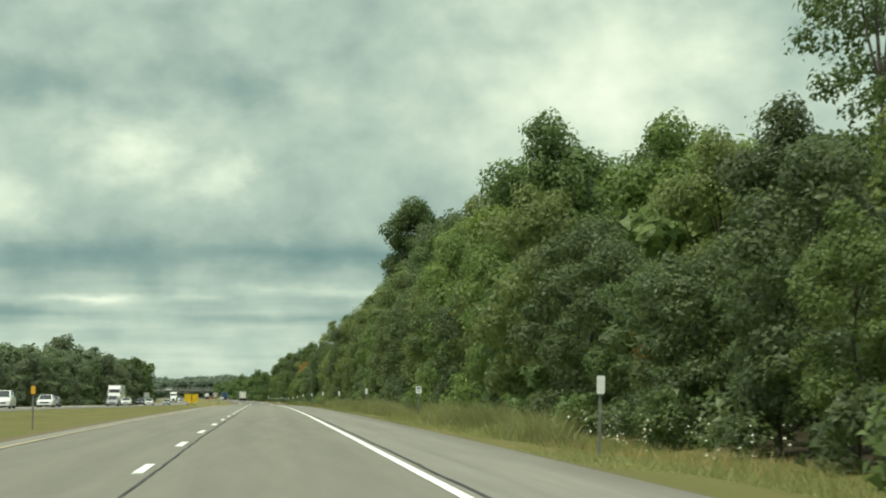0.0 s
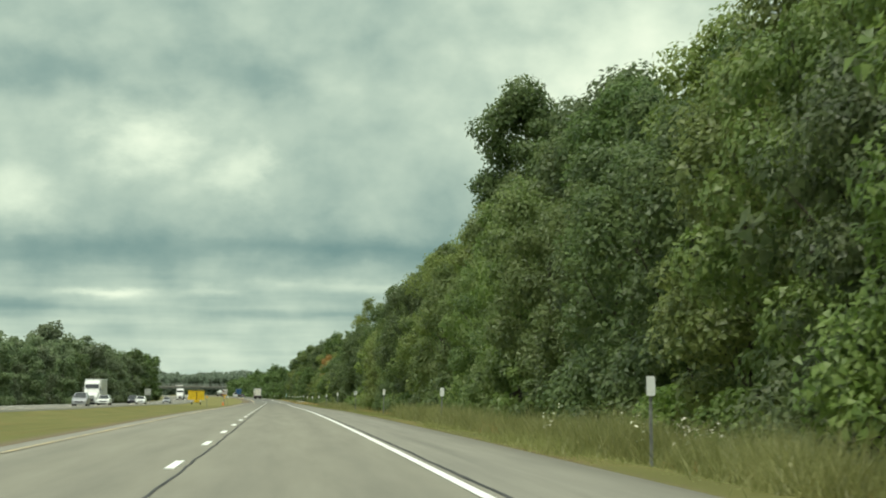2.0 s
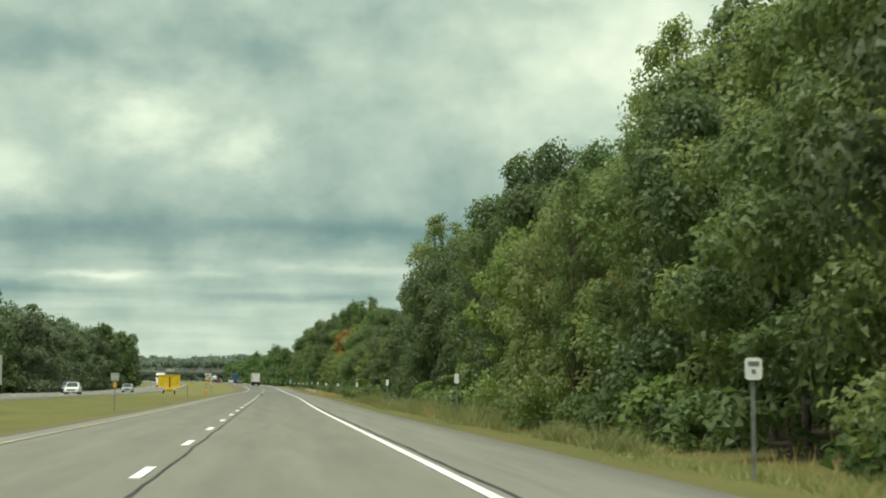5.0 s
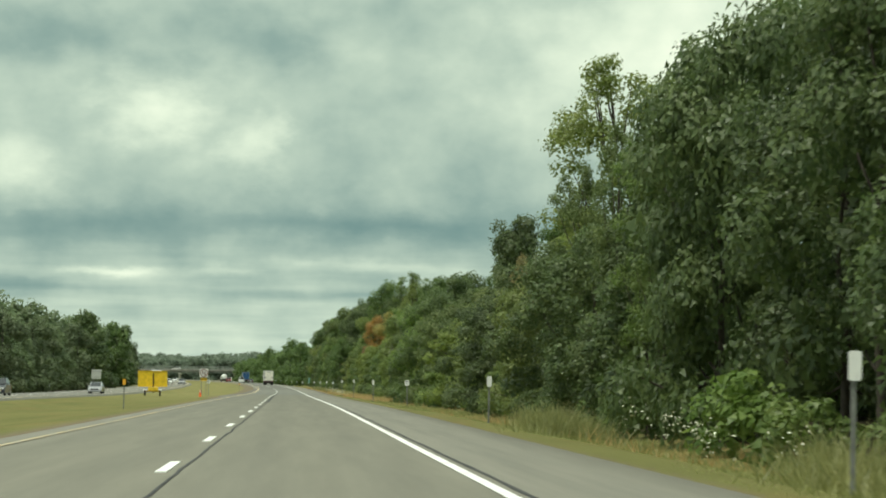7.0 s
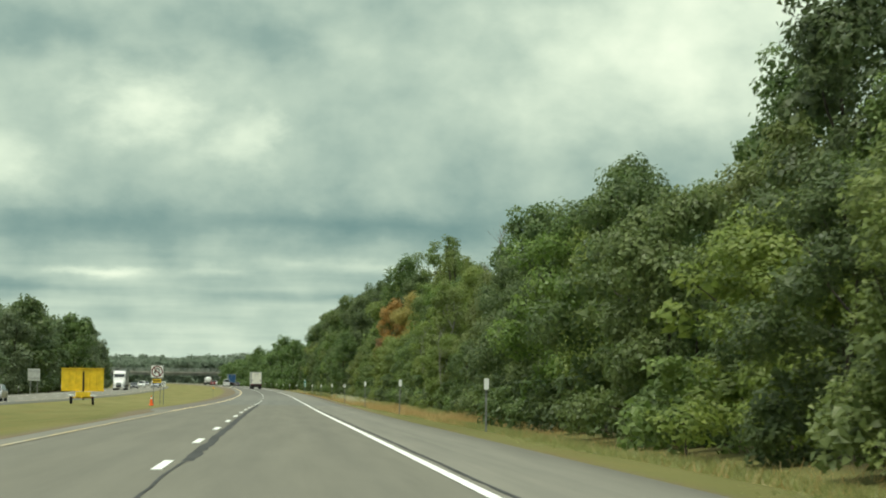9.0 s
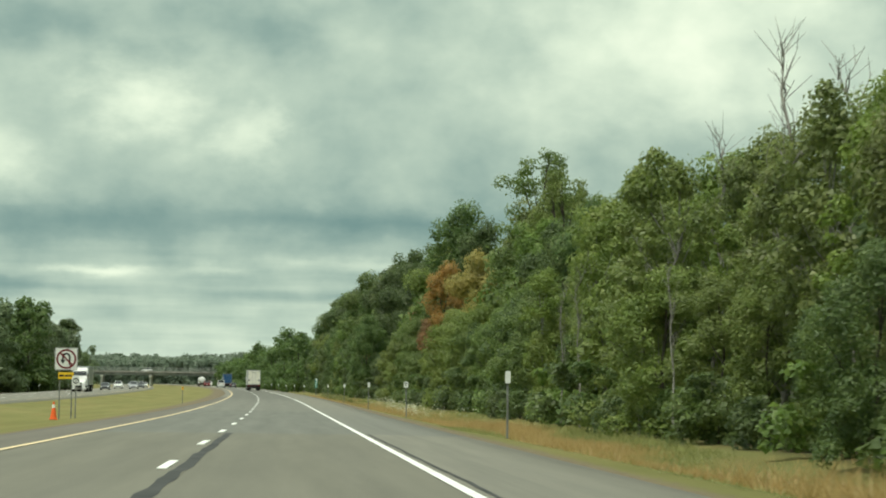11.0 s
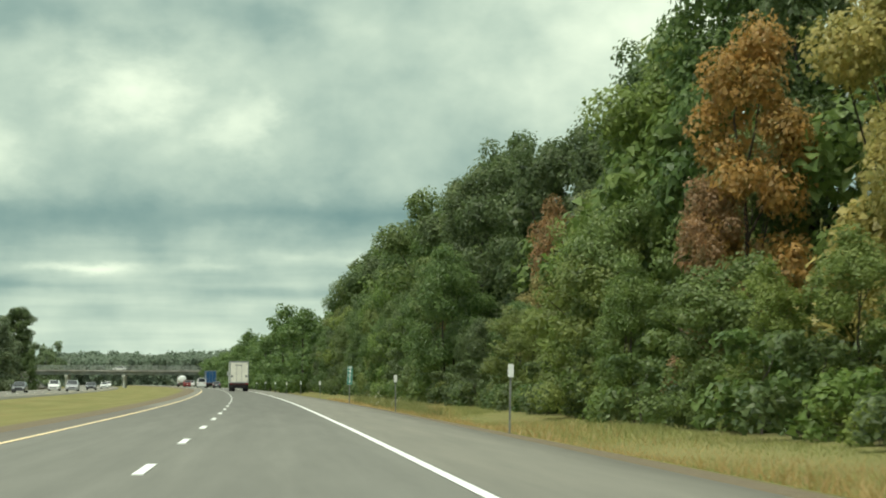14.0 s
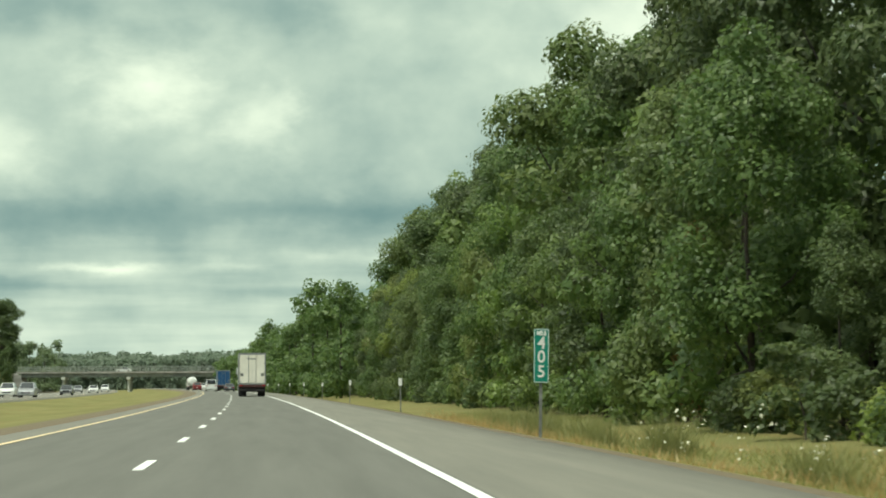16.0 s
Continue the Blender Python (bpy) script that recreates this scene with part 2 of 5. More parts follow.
def road_material():
    """Old concrete up to 479 m, asphalt from there on; u is the way across, v the way along, both in metres."""
    m = bpy.data.materials.new("roadway")
    m.use_nodes = True
    t = nodes_of(m.node_tree)
    uv, u, v = uv_parts(t)
    long = nd(t, "ShaderNodeMapping", Vector=uv, Scale=(1.0, 0.05, 1.0)).outputs[0]
    streak = noise_of(t, long, 2.2, 5, 0.6)
    blotch = noise_of(t, nd(t, "ShaderNodeMapping", Vector=uv, Scale=(0.5, 0.12, 1)).outputs[0], 0.8, 4)
    grain = noise_of(t, uv, 38.0, 3, 0.7)
    concrete = ramp(t, streak, [(0.3, (0.218, 0.210, 0.160)), (0.7, (0.280, 0.270, 0.206))])
    asphalt = ramp(t, streak, [(0.3, (0.128, 0.132, 0.112)), (0.7, (0.180, 0.182, 0.155))])
    shoulder_grey = ramp(t, streak, [(0.3, (0.220, 0.214, 0.172)), (0.7, (0.280, 0.270, 0.214))])
    older = nd(t, "ShaderNodeMapRange", Value=v, From_Min=150.0, From_Max=400.0, To_Min=0.97, To_Max=0.64).outputs[0]
    start = nd(t, "ShaderNodeMapRange", Value=v, From_Min=60.0, From_Max=125.0, To_Min=0.84, To_Max=1.0).outputs[0]
    concrete = mixed(t, maths(t, "MULTIPLY", older, start), (0, 0, 0), concrete)
    shoulder_grey = mixed(t, maths(t, "ADD", maths(t, "MULTIPLY", older, 0.6), 0.4), (0, 0, 0), shoulder_grey)
    on_lane = band(t, u, -4.75, 1.75, 0.04)
    on_asphalt = maths(t, "GREATER_THAN", maths(t, "ADD", v, maths(t, "MULTIPLY", blotch, 1.2)), 479.6)
    late = nd(t, "ShaderNodeMapRange", Value=v, From_Min=528.0, From_Max=535.0).outputs[0]
    col = mixed(t, on_lane, shoulder_grey, concrete)
    dark_side = mixed(t, nd(t, "ShaderNodeMapRange", Value=v, From_Min=500.0, From_Max=575.0).outputs[0], (0.172, 0.172, 0.146), shoulder_grey)
    tar = mixed(t, on_lane, dark_side, asphalt)
    tar = mixed(t, maths(t, "MULTIPLY", late, on_lane), tar, ramp(t, streak, [(0.3, (0.152, 0.152, 0.127)), (0.7, (0.196, 0.196, 0.164))]))
    fresh_tar = maths(t, "MULTIPLY", nd(t, "ShaderNodeMapRange", Value=v, From_Min=585.0, From_Max=635.0, To_Max=0.8).outputs[0], on_lane)
    tar = mixed(t, fresh_tar, tar, ramp(t, streak, [(0.3, (0.112, 0.112, 0.094)), (0.7, (0.150, 0.149, 0.126))]))
    col = mixed(t, on_asphalt, col, tar)
    # paved crossing at the median side
    cross = maths(t, "MULTIPLY", band(t, v, 447.0, 640.0, 6.0), band(t, u, -9.0, -4.75, 0.05))
    col = mixed(t, cross, col, ramp(t, streak, [(0.3, (0.118, 0.108, 0.086)), (0.7, (0.160, 0.146, 0.114))]))
    # tyre tracks, oil between them, tar smears on the shoulder
    tracks = maths(t, "ADD", band(t, u, -0.95, -0.35, 0.3), band(t, u, 0.45, 1.05, 0.3))
    tracks = maths(t, "ADD", tracks, maths(t, "ADD", band(t, u, -4.1, -3.5, 0.3), band(t, u, -2.6, -2.0, 0.3)))
    col = mixed(t, maths(t, "MULTIPLY", tracks, maths(t, "MULTIPLY", blotch, 0.32)), col, (0.085, 0.085, 0.072))
    smear = maths(t, "MULTIPLY", band(t, u, 2.1, 3.0, 0.45), ramp(t, noise_of(t, nd(t, "ShaderNodeMapping", Vector=uv, Scale=(2.4, 0.02, 1)).outputs[0], 1.4, 5, 0.7), [(0.42, (0, 0, 0)), (0.70, (0.42, 0.42, 0.42))]))
    smear = maths(t, "MULTIPLY", smear, maths(t, "LESS_THAN", v, 520.0))
    col = mixed(t, smear, col, (0.085, 0.085, 0.074))
    col = mixed(t, maths(t, "MULTIPLY", grain, 0.25), col, (0.12, 0.12, 0.10))
    p = nd(t, "ShaderNodeBsdfPrincipled", Base_Color=col, Roughness=0.82, Specular_IOR_Level=0.3)
    b = nd(t, "ShaderNodeBump", Height=grain, Strength=0.25, Distance=0.01)
    t.links.new(b.outputs[0], p.inputs["Normal"])
    t.links.new(p.outputs[0], t.nodes.new("ShaderNodeOutputMaterial").inputs[0])
    return m


def ground_material():
    """Mown grass with drier patches; bare gravel beside the roads; leaf litter under the trees."""
    m = bpy.data.materials.new("grassland")
    m.use_nodes = True
    t = nodes_of(m.node_tree)
    uv, u, v = uv_parts(t)
    big = noise_of(t, nd(t, "ShaderNodeMapping", Vector=uv, Scale=(0.35, 0.06, 1)).outputs[0], 1.0, 5, 0.6)
    fine = noise_of(t, uv, 5.0, 6, 0.75)
    both_n = maths(t, "ADD", maths(t, "MULTIPLY", big, 0.65), maths(t, "MULTIPLY", fine, 0.4))
    grass = ramp(t, both_n, [(0.28, (0.092, 0.094, 0.034)), (0.48, (0.130, 0.132, 0.044)), (0.62, (0.160, 0.154, 0.054)), (0.80, (0.205, 0.178, 0.072))])
    green = ramp(t, both_n, [(0.28, (0.110, 0.112, 0.040)), (0.50, (0.178, 0.174, 0.064)), (0.80, (0.265, 0.228, 0.100))])
    col = mixed(t, nd(t, "ShaderNodeMapRange", Value=v, From_Min=440.0, From_Max=560.0).outputs[0], grass, green)
    tint = noise_of(t, nd(t, "ShaderNodeMapping", Vector=uv, Scale=(0.45, 0.10, 1)).outputs[0], 1.3, 3, 0.5)
    col = mixed(t, ramp(t, tint, [(0.50, (0, 0, 0)), (0.68, (0.45, 0.45, 0.45))]), col, (0.190, 0.142, 0.054))
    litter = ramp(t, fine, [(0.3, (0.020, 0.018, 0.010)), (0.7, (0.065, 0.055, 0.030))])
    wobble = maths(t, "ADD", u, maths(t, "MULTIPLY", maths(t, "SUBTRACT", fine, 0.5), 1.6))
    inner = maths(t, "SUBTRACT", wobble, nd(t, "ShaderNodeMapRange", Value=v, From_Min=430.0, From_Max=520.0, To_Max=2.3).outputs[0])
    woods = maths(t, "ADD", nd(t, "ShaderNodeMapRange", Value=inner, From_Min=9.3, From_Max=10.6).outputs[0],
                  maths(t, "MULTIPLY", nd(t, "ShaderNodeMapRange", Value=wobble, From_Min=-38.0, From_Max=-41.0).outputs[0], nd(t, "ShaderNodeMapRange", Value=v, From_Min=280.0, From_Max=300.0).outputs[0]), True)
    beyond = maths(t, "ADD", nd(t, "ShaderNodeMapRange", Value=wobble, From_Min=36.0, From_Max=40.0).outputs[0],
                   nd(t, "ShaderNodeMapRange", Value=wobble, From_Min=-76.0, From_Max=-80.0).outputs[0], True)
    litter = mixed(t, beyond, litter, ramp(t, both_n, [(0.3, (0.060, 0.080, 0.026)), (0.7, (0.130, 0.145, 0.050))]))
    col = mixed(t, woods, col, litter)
    gravel = ramp(t, fine, [(0.3, (0.125, 0.102, 0.068)), (0.7, (0.205, 0.172, 0.116))])
    wider = maths(t, "SUBTRACT", wobble, nd(t, "ShaderNodeMapRange", Value=v, From_Min=420.0, From_Max=580.0, To_Max=1.3).outputs[0])
    edge = maths(t, "ADD", band(t, wider, 3.2, 4.12, 0.14), band(t, maths(t, "ADD", wobble, nd(t, "ShaderNodeMapRange", Value=v, From_Min=425.0, From_Max=450.0, To_Max=1.5).outputs[0]), -5.9, -2.0, 0.35), True)
    col = mixed(t, edge, col, gravel)
    p = nd(t, "ShaderNodeBsdfPrincipled", Base_Color=col, Roughness=0.95, Specular_IOR_Level=0.1)
    b = nd(t, "ShaderNodeBump", Height=fine, Strength=0.5, Distance=0.05)
    t.links.new(b.outputs[0], p.inputs["Normal"])
    t.links.new(p.outputs[0], t.nodes.new("ShaderNodeOutputMaterial").inputs[0])
    return m


def cloud_material():
    """Low broken overcast; u is the bearing in degrees, v the height in hundreds of metres."""
    m = bpy.data.materials.new("cloud_cover")
    m.use_nodes = True
    t = nodes_of(m.node_tree)
    uv, u, v = uv_parts(t)
    warp = nd(t, "ShaderNodeTexNoise", Vector=nd(t, "ShaderNodeMapping", Vector=uv, Scale=(0.35, 1.1, 1)).outputs[0], Scale=1.0, Detail=5.0, Roughness=0.6)
    w = nd(t, "ShaderNodeSeparateColor", Color=warp.outputs[1])
    a = maths(t, "ADD", u, maths(t, "MULTIPLY", maths(t, "SUBTRACT", w.outputs[0], 0.5), 3.6))
    high = nd(t, "ShaderNodeMapRange", Value=v, From_Min=0.8, From_Max=3.6, To_Min=0.25, To_Max=1.25).outputs[0]
    b = maths(t, "ADD", v, maths(t, "MULTIPLY", maths(t, "SUBTRACT", w.outputs[1], 0.5), high))
    height = nd(t, "ShaderNodeMapRange", Value=b, From_Min=0.0, From_Max=9.0)
    base = ramp(t, height.outputs[0], [(0.0, (0.52, 0.52, 0.52)), (0.11, (0.53, 0.53, 0.53)), (0.19, (0.46, 0.46, 0.46)), (0.27, (0.30, 0.30, 0.30)),
                                      (0.36, (0.47, 0.47, 0.47)), (0.5, (0.52, 0.52, 0.52)), (0.7, (0.46, 0.46, 0.46)), (1.0, (0.6, 0.6, 0.6))])
    total = base
    # bearing, height, half width, half height, brightness
    for a0, b0, sa, sb, amp in CLOUDS:
        da = maths(t, "DIVIDE", maths(t, "SUBTRACT", a, a0), sa)
        db = maths(t, "DIVIDE", maths(t, "SUBTRACT", b, b0), sb)
        r2 = maths(t, "ADD", maths(t, "MULTIPLY", da, da), maths(t, "MULTIPLY", db, db))
        total = maths(t, "ADD", total, maths(t, "MULTIPLY", maths(t, "POWER", 2.718, maths(t, "MULTIPLY", r2, -1.0)), amp * 1.2))
    fluff = noise_of(t, nd(t, "ShaderNodeMapping", Vector=uv, Scale=(0.5, 1.0, 1)).outputs[0], 1.1, 6, 0.48)
    total = maths(t, "ADD", total, maths(t, "MULTIPLY", maths(t, "SUBTRACT", fluff, 0.5), 0.55))
    bars = noise_of(t, nd(t, "ShaderNodeMapping", Vector=uv, Scale=(0.16, 3.4, 1)).outputs[0], 1.0, 4, 0.5)
    low = nd(t, "ShaderNodeMapRange", Value=v, From_Min=1.4, From_Max=2.6, To_Min=0.50, To_Max=0.0).outputs[0]
    total = maths(t, "ADD", total, maths(t, "MULTIPLY", maths(t, "SUBTRACT", bars, 0.5), low))
    col = ramp(t, total, [(0.05, (0.160, 0.262, 0.250)), (0.3, (0.255, 0.358, 0.320)), (0.55, (0.435, 0.535, 0.445)), (0.80, (0.660, 0.750, 0.600)), (1.0, (0.840, 0.900, 0.720))])
    e = nd(t, "ShaderNodeEmission", Color=col, Strength=1.18)
    t.links.new(e.outputs[0], t.nodes.new("ShaderNodeOutputMaterial").inputs[0])
    return m


CLOUDS = [(-3.9, 4.2, 1.5, 0.50, 0.30), (-1.2, 3.7, 0.9, 0.50, 0.22), (-7.4, 3.3, 1.3, 0.60, 0.20), (2.4, 2.40, 3.0, 0.22, -0.20), (-5.3, 2.35, 3.4, 0.27, -0.14),
          (-4.7, 1.60, 1.0, 0.08, 0.28), (-2.1, 1.66, 0.9, 0.08, 0.16), (-1.3, 5.4, 2.0, 0.5, -0.12), (-6.5, 5.3, 2.5, 0.5, -0.14), (10.0, 5.4, 4.2, 1.6, 0.30),
          (1.8, 4.0, 2.5, 0.6, -0.04), (-7.2, 1.35, 2.0, 0.10, -0.18), (9.0, 3.5, 3.0, 0.45, -0.10), (0.5, 1.3, 2.5, 0.09, -0.10), (-3.0, 0.6, 4.0, 0.35, 0.08),
          (1.5, 1.75, 2.0, 0.10, 0.16)]

# ---------------------------------------------------------------- building helpers
KNOT_X = [0, 0, 0.09, -0.10, -0.47, -0.75, -1.30, -1.66, -2.52, -4.16, -6.79, -10.07, -14.3, -19.6, -26.1, -33.6, -42.0, -51.0, -60.5]
KNOT_Z = [-0.09, 0.01, -0.07, -0.29, -0.70, -1.00, -1.39, -1.80, -1.97, -2.03, -2.04, -2.05, -2.06, -2.08, -2.10, -2.10, -2.10, -2.10, -2.10]


def along(knots, y):
    """A smooth curve through values set every 80 m from y = -40."""
    s = (y + 40) / 80
    if s < 1:
        return knots[1] + (knots[1] - knots[0]) * (s - 1)
    if s > len(knots) - 2:
        return knots[-2] + (knots[-1] - knots[-2]) * (s - len(knots) + 2)
    i = min(int(s), len(knots) - 3)
    k, (a, b, c, d) = s - i, knots[i - 1:i + 3]
    return 0.5 * (2 * b + (c - a) * k + (2 * a - 5 * b + 4 * c - d) * k * k + (3 * b - a - 3 * c + d) * k ** 3)


def road_x(y):
    return along(KNOT_X, y)


def road_z(y):
    return along(KNOT_Z, y)


GROUND = [(-3000, 0.5), (-900, 0.3), (-300, 0.0), (-120, -0.3), (-70, -0.6), (-48, -0.9), (-40, -0.95), (-35.5, -0.75), (-32.8, -0.34), (-32.0, -0.36), (-20.6, -0.36), (-19.8, -0.32),
          (-18, -0.50), (-15, -0.68), (-11, -0.56), (-9, -0.36), (-7, -0.14), (-5.4, -0.07), (-4.8, -0.10), (3.2, -0.10), (3.9, -0.06), (4.9, -0.07), (5.6, -0.16), (6.5, -0.34), (7.6, -0.52),
          (8.8, -0.50), (10.5, -0.30), (14, -0.10), (25, 0.0), (70, 0.2), (300, 0.6), (900, 1.0), (3000, 1.5)]


def ground_rise(lat):
    return float(np.interp(lat, [g[0] for g in GROUND], [g[1] for g in GROUND]))


def spot(lat, y, z=0.0):
    """A point by its distance across and along the road, and its height over the road."""
    return Vector((road_x(y) + lat, y, road_z(y) + z))


def on_ground(lat, y, z=0.0):
    return spot(lat, y, ground_rise(lat) + z)


def heading(y):
    return math.degrees(math.atan2(-(road_x(y + 1) - road_x(y - 1)), 2))


def mesh_of(name, verts, faces, mat=None, smooth=False):
    me = bpy.data.meshes.new(name)
    me.from_pydata(verts if isinstance(verts, list) else verts.tolist(), [], faces if isinstance(faces, list) else faces.tolist())
    if mat:
        me.materials.append(mat)
    if smooth:
        me.shade_smooth()
    return me


def part(name, bm, mat, parent=None, label="", smooth=False):
    """One mesh object out of a bmesh (or a ready mesh) under a thing or a part."""
    if isinstance(bm, bmesh.types.BMesh):
        me = bpy.data.meshes.new(name)
        bm.to_mesh(me)
        bm.free()
        me.materials.append(mat)
        if smooth:
            me.shade_smooth()
    else:
        me = bm
    ob = new(name, me)
    if parent is not None:
        ob.parent = parent
    if label:
        ob["label"] = label
    return ob


def box(bm, centre, size, bevel=0.0, turn=None):
    made = bmesh.ops.create_cube(bm, size=1.0)["verts"]
    bmesh.ops.scale(bm, vec=size, verts=made)
    if bevel:
        edges = list({e for v in made for e in v.link_edges})
        made = list({v for f in bmesh.ops.bevel(bm, geom=edges, offset=bevel, segments=2, affect="EDGES", profile=0.5)["faces"] for v in f.verts} | {v for v in made if v.is_valid})
    if turn:
        bmesh.ops.rotate(bm, matrix=turn.to_3x3(), verts=made)
    bmesh.ops.translate(bm, vec=centre, verts=made)
    return bm


def rod(bm, p0, p1, r0, r1=None, n=10):
    p0, p1 = Vector(p0), Vector(p1)
    d = p1 - p0
    made = bmesh.ops.create_cone(bm, cap_ends=True, segments=n, radius1=r0, radius2=r0 if r1 is None else r1, depth=d.length)["verts"]
    bmesh.ops.transform(bm, matrix=Matrix.Translation((p0 + p1) / 2) @ d.to_track_quat("Z", "Y").to_matrix().to_4x4(), verts=made)
    return bm


def loft(bm, rings):
    """Skin through rings of equally many points, closed at both ends."""
    rows = [[bm.verts.new(p) for p in ring] for ring in rings]
    for a, b in zip(rows, rows[1:]):
        for i in range(len(a)):
            j = (i + 1) % len(a)
            bm.faces.new((a[i], a[j], b[j], b[i]))
    bm.faces.new(rows[0][::-1])
    bm.faces.new(rows[-1])
    bmesh.ops.recalc_face_normals(bm, faces=bm.faces)
    return bm


def prism(bm, outline, half, bevel=0.0):
    """A side outline of (y, z) points, drawn out across x to both sides."""
    a = [bm.verts.new((-half, y, z)) for y, z in outline]
    b = [bm.verts.new((half, y, z)) for y, z in outline]
    n = len(outline)
    for i in range(n):
        bm.faces.new((a[i], a[(i + 1) % n], b[(i + 1) % n], b[i]))
    bm.faces.new(a[::-1])
    bm.faces.new(b)
    bmesh.ops.recalc_face_normals(bm, faces=bm.faces)
    if bevel:
        bmesh.ops.bevel(bm, geom=list(bm.edges), offset=bevel, segments=2, affect="EDGES", profile=0.5)
    return bm


def fresh():
    return bmesh.new()


def thing(name, m, label, category, group=""):
    ob = new(name)
    ob.empty_display_size = 0.2
    ob.matrix_basis = m
    return tagged(ob, label, category, group)


def sheet(name, lats, ys, rise, mat, label=""):
    """A ribbon that follows the road, with u across and v along in metres."""
    verts = [spot(lat, y, rise(lat, y)) for y in ys for lat in lats]
    w = len(lats)
    faces = [(j * w + i, j * w + i + 1, (j + 1) * w + i + 1, (j + 1) * w + i) for j in range(len(ys) - 1) for i in range(w - 1)]
    me = mesh_of(name, verts, faces, mat)
    layer = me.uv_layers.new(name="UVMap")
    co = np.array([(lat, y) for y in ys for lat in lats], dtype=np.float32)
    loop = np.array([k for f in faces for k in f])
    layer.data.foreach_set("uv", co[loop].ravel())
    me.shade_smooth()
    ob = new(name, me)
    tagged(ob, label, name.split("_")[0], kind="structure")
    return ob

# ---------------------------------------------------------------- the setting
AHEAD = [*range(-300, 0, 50), *range(0, 900, 10), *range(900, 1400, 20), *range(1400, 2000, 100), *range(2000, 4601, 400)]
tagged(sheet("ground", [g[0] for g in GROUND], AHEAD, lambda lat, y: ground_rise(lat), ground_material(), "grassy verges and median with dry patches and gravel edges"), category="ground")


def right_edge(y):
    return float(np.interp(y, [0, 420, 520, 620], [4.05, 4.0, 4.3, 4.75]))


def left_edge(y):
    return float(np.interp(y, [0, 438, 452, 560, 640], [-5.1, -5.2, -6.4, -5.8, -5.5]))


def build_roads():
    lats = [0.0, 0.004, 0.12, 0.2, 0.3, 0.4, 0.5, 0.6, 0.7, 0.8, 0.9, 0.996, 1.0]
    ys = [*range(-120, 900, 6), *range(900, 1500, 15), *range(1500, 2400, 100)]
    verts, uvs = [], []
    for y in ys:
        a, b = left_edge(y), right_edge(y)
        for k in lats:
            lat = a + (b - a) * k
            drop = -0.2 if k in (0.0, 1.0) else -0.02 * max(0, abs(lat + 1.2) - 3.4)
            verts.append(spot(lat, y, drop))
            uvs.append((lat, y))
    w = len(lats)
    faces = [(j * w + i, j * w + i + 1, (j + 1) * w + i + 1, (j + 1) * w + i) for j in range(len(ys) - 1) for i in range(w - 1)]
    mat = road_material()
    me = mesh_of("road", verts, faces, mat)
    loop = np.array([k for f in faces for k in f])
    me.uv_layers.new(name="UVMap").data.foreach_set("uv", np.array(uvs, dtype=np.float32)[loop].ravel())
    me.shade_smooth()
    main = tagged(new("road", me), "grey concrete motorway changing to darker asphalt", "road", kind="structure")
    far = sheet("road_opposite", [-32.2, -32.1, -29, -26, -23, -20.5, -20.4], ys, lambda lat, y: -0.45 if lat in (-32.2, -20.4) else -0.2, mat, "grey opposite carriageway beyond the grass median")
    tagged(far, category="road")
    return main, far


ROAD, ROAD_BACK = build_roads()


def stripe(name, lat, width, y0, y1, mat, parent, rise=0.008, wave=0.0, step=6, label="", seed=0.0):
    ys = np.arange(y0, y1 + 0.1, step)
    verts, faces = [], []
    for y in ys:
        s = wave * (noise.noise((y * 0.23, seed, 0)) + 0.5 * noise.noise((y * 0.9, seed, 3)))
        wd = width * (1 + (0.5 * noise.noise((y * 0.6, seed, 7)) if wave else 0))
        base = -0.02 * max(0, abs(lat + 1.2) - 3.4) if lat > -10 else -0.2
        verts += [spot(lat + s - wd / 2, y, base + rise), spot(lat + s + wd / 2, y, base + rise)]
    for j in range(len(ys) - 1):
        faces.append((2 * j, 2 * j + 1, 2 * j + 3, 2 * j + 2))
    return part(name, mesh_of(name, verts, faces, mat), None, parent, label)


stripe("edge_line", 1.64, 0.125, -60, 1400, PAINT_LINE, ROAD, label="solid white edge line")
stripe("edge_line", -4.55, 0.115, -60, 438, YELLOW_WORN, ROAD, label="worn pale yellow edge line")
stripe("edge_line", -4.55, 0.12, 438, 1400, YELLOW_LINE, ROAD, label="fresh yellow edge line")
stripe("edge_line", -21.6, 0.12, -60, 1400, YELLOW_LINE, ROAD_BACK)
stripe("edge_line", -29.0, 0.12, -60, 1400, PAINT_LINE, ROAD_BACK)
stripe("joint_seal", -1.45, 0.042, -60, 479, SEAL, ROAD, 0.005, 0.05, 1.0, "dark wavy joint sealant", 1.0)
stripe("joint_seal", -1.40, 0.17, 380, 479, SEAL, ROAD, 0.004, 0.06, 1.0, "", 5.0)
stripe("joint_seal", 1.83, 0.06, -60, 479, SEAL, ROAD, 0.005, 0.03, 1.0, "", 2.0)


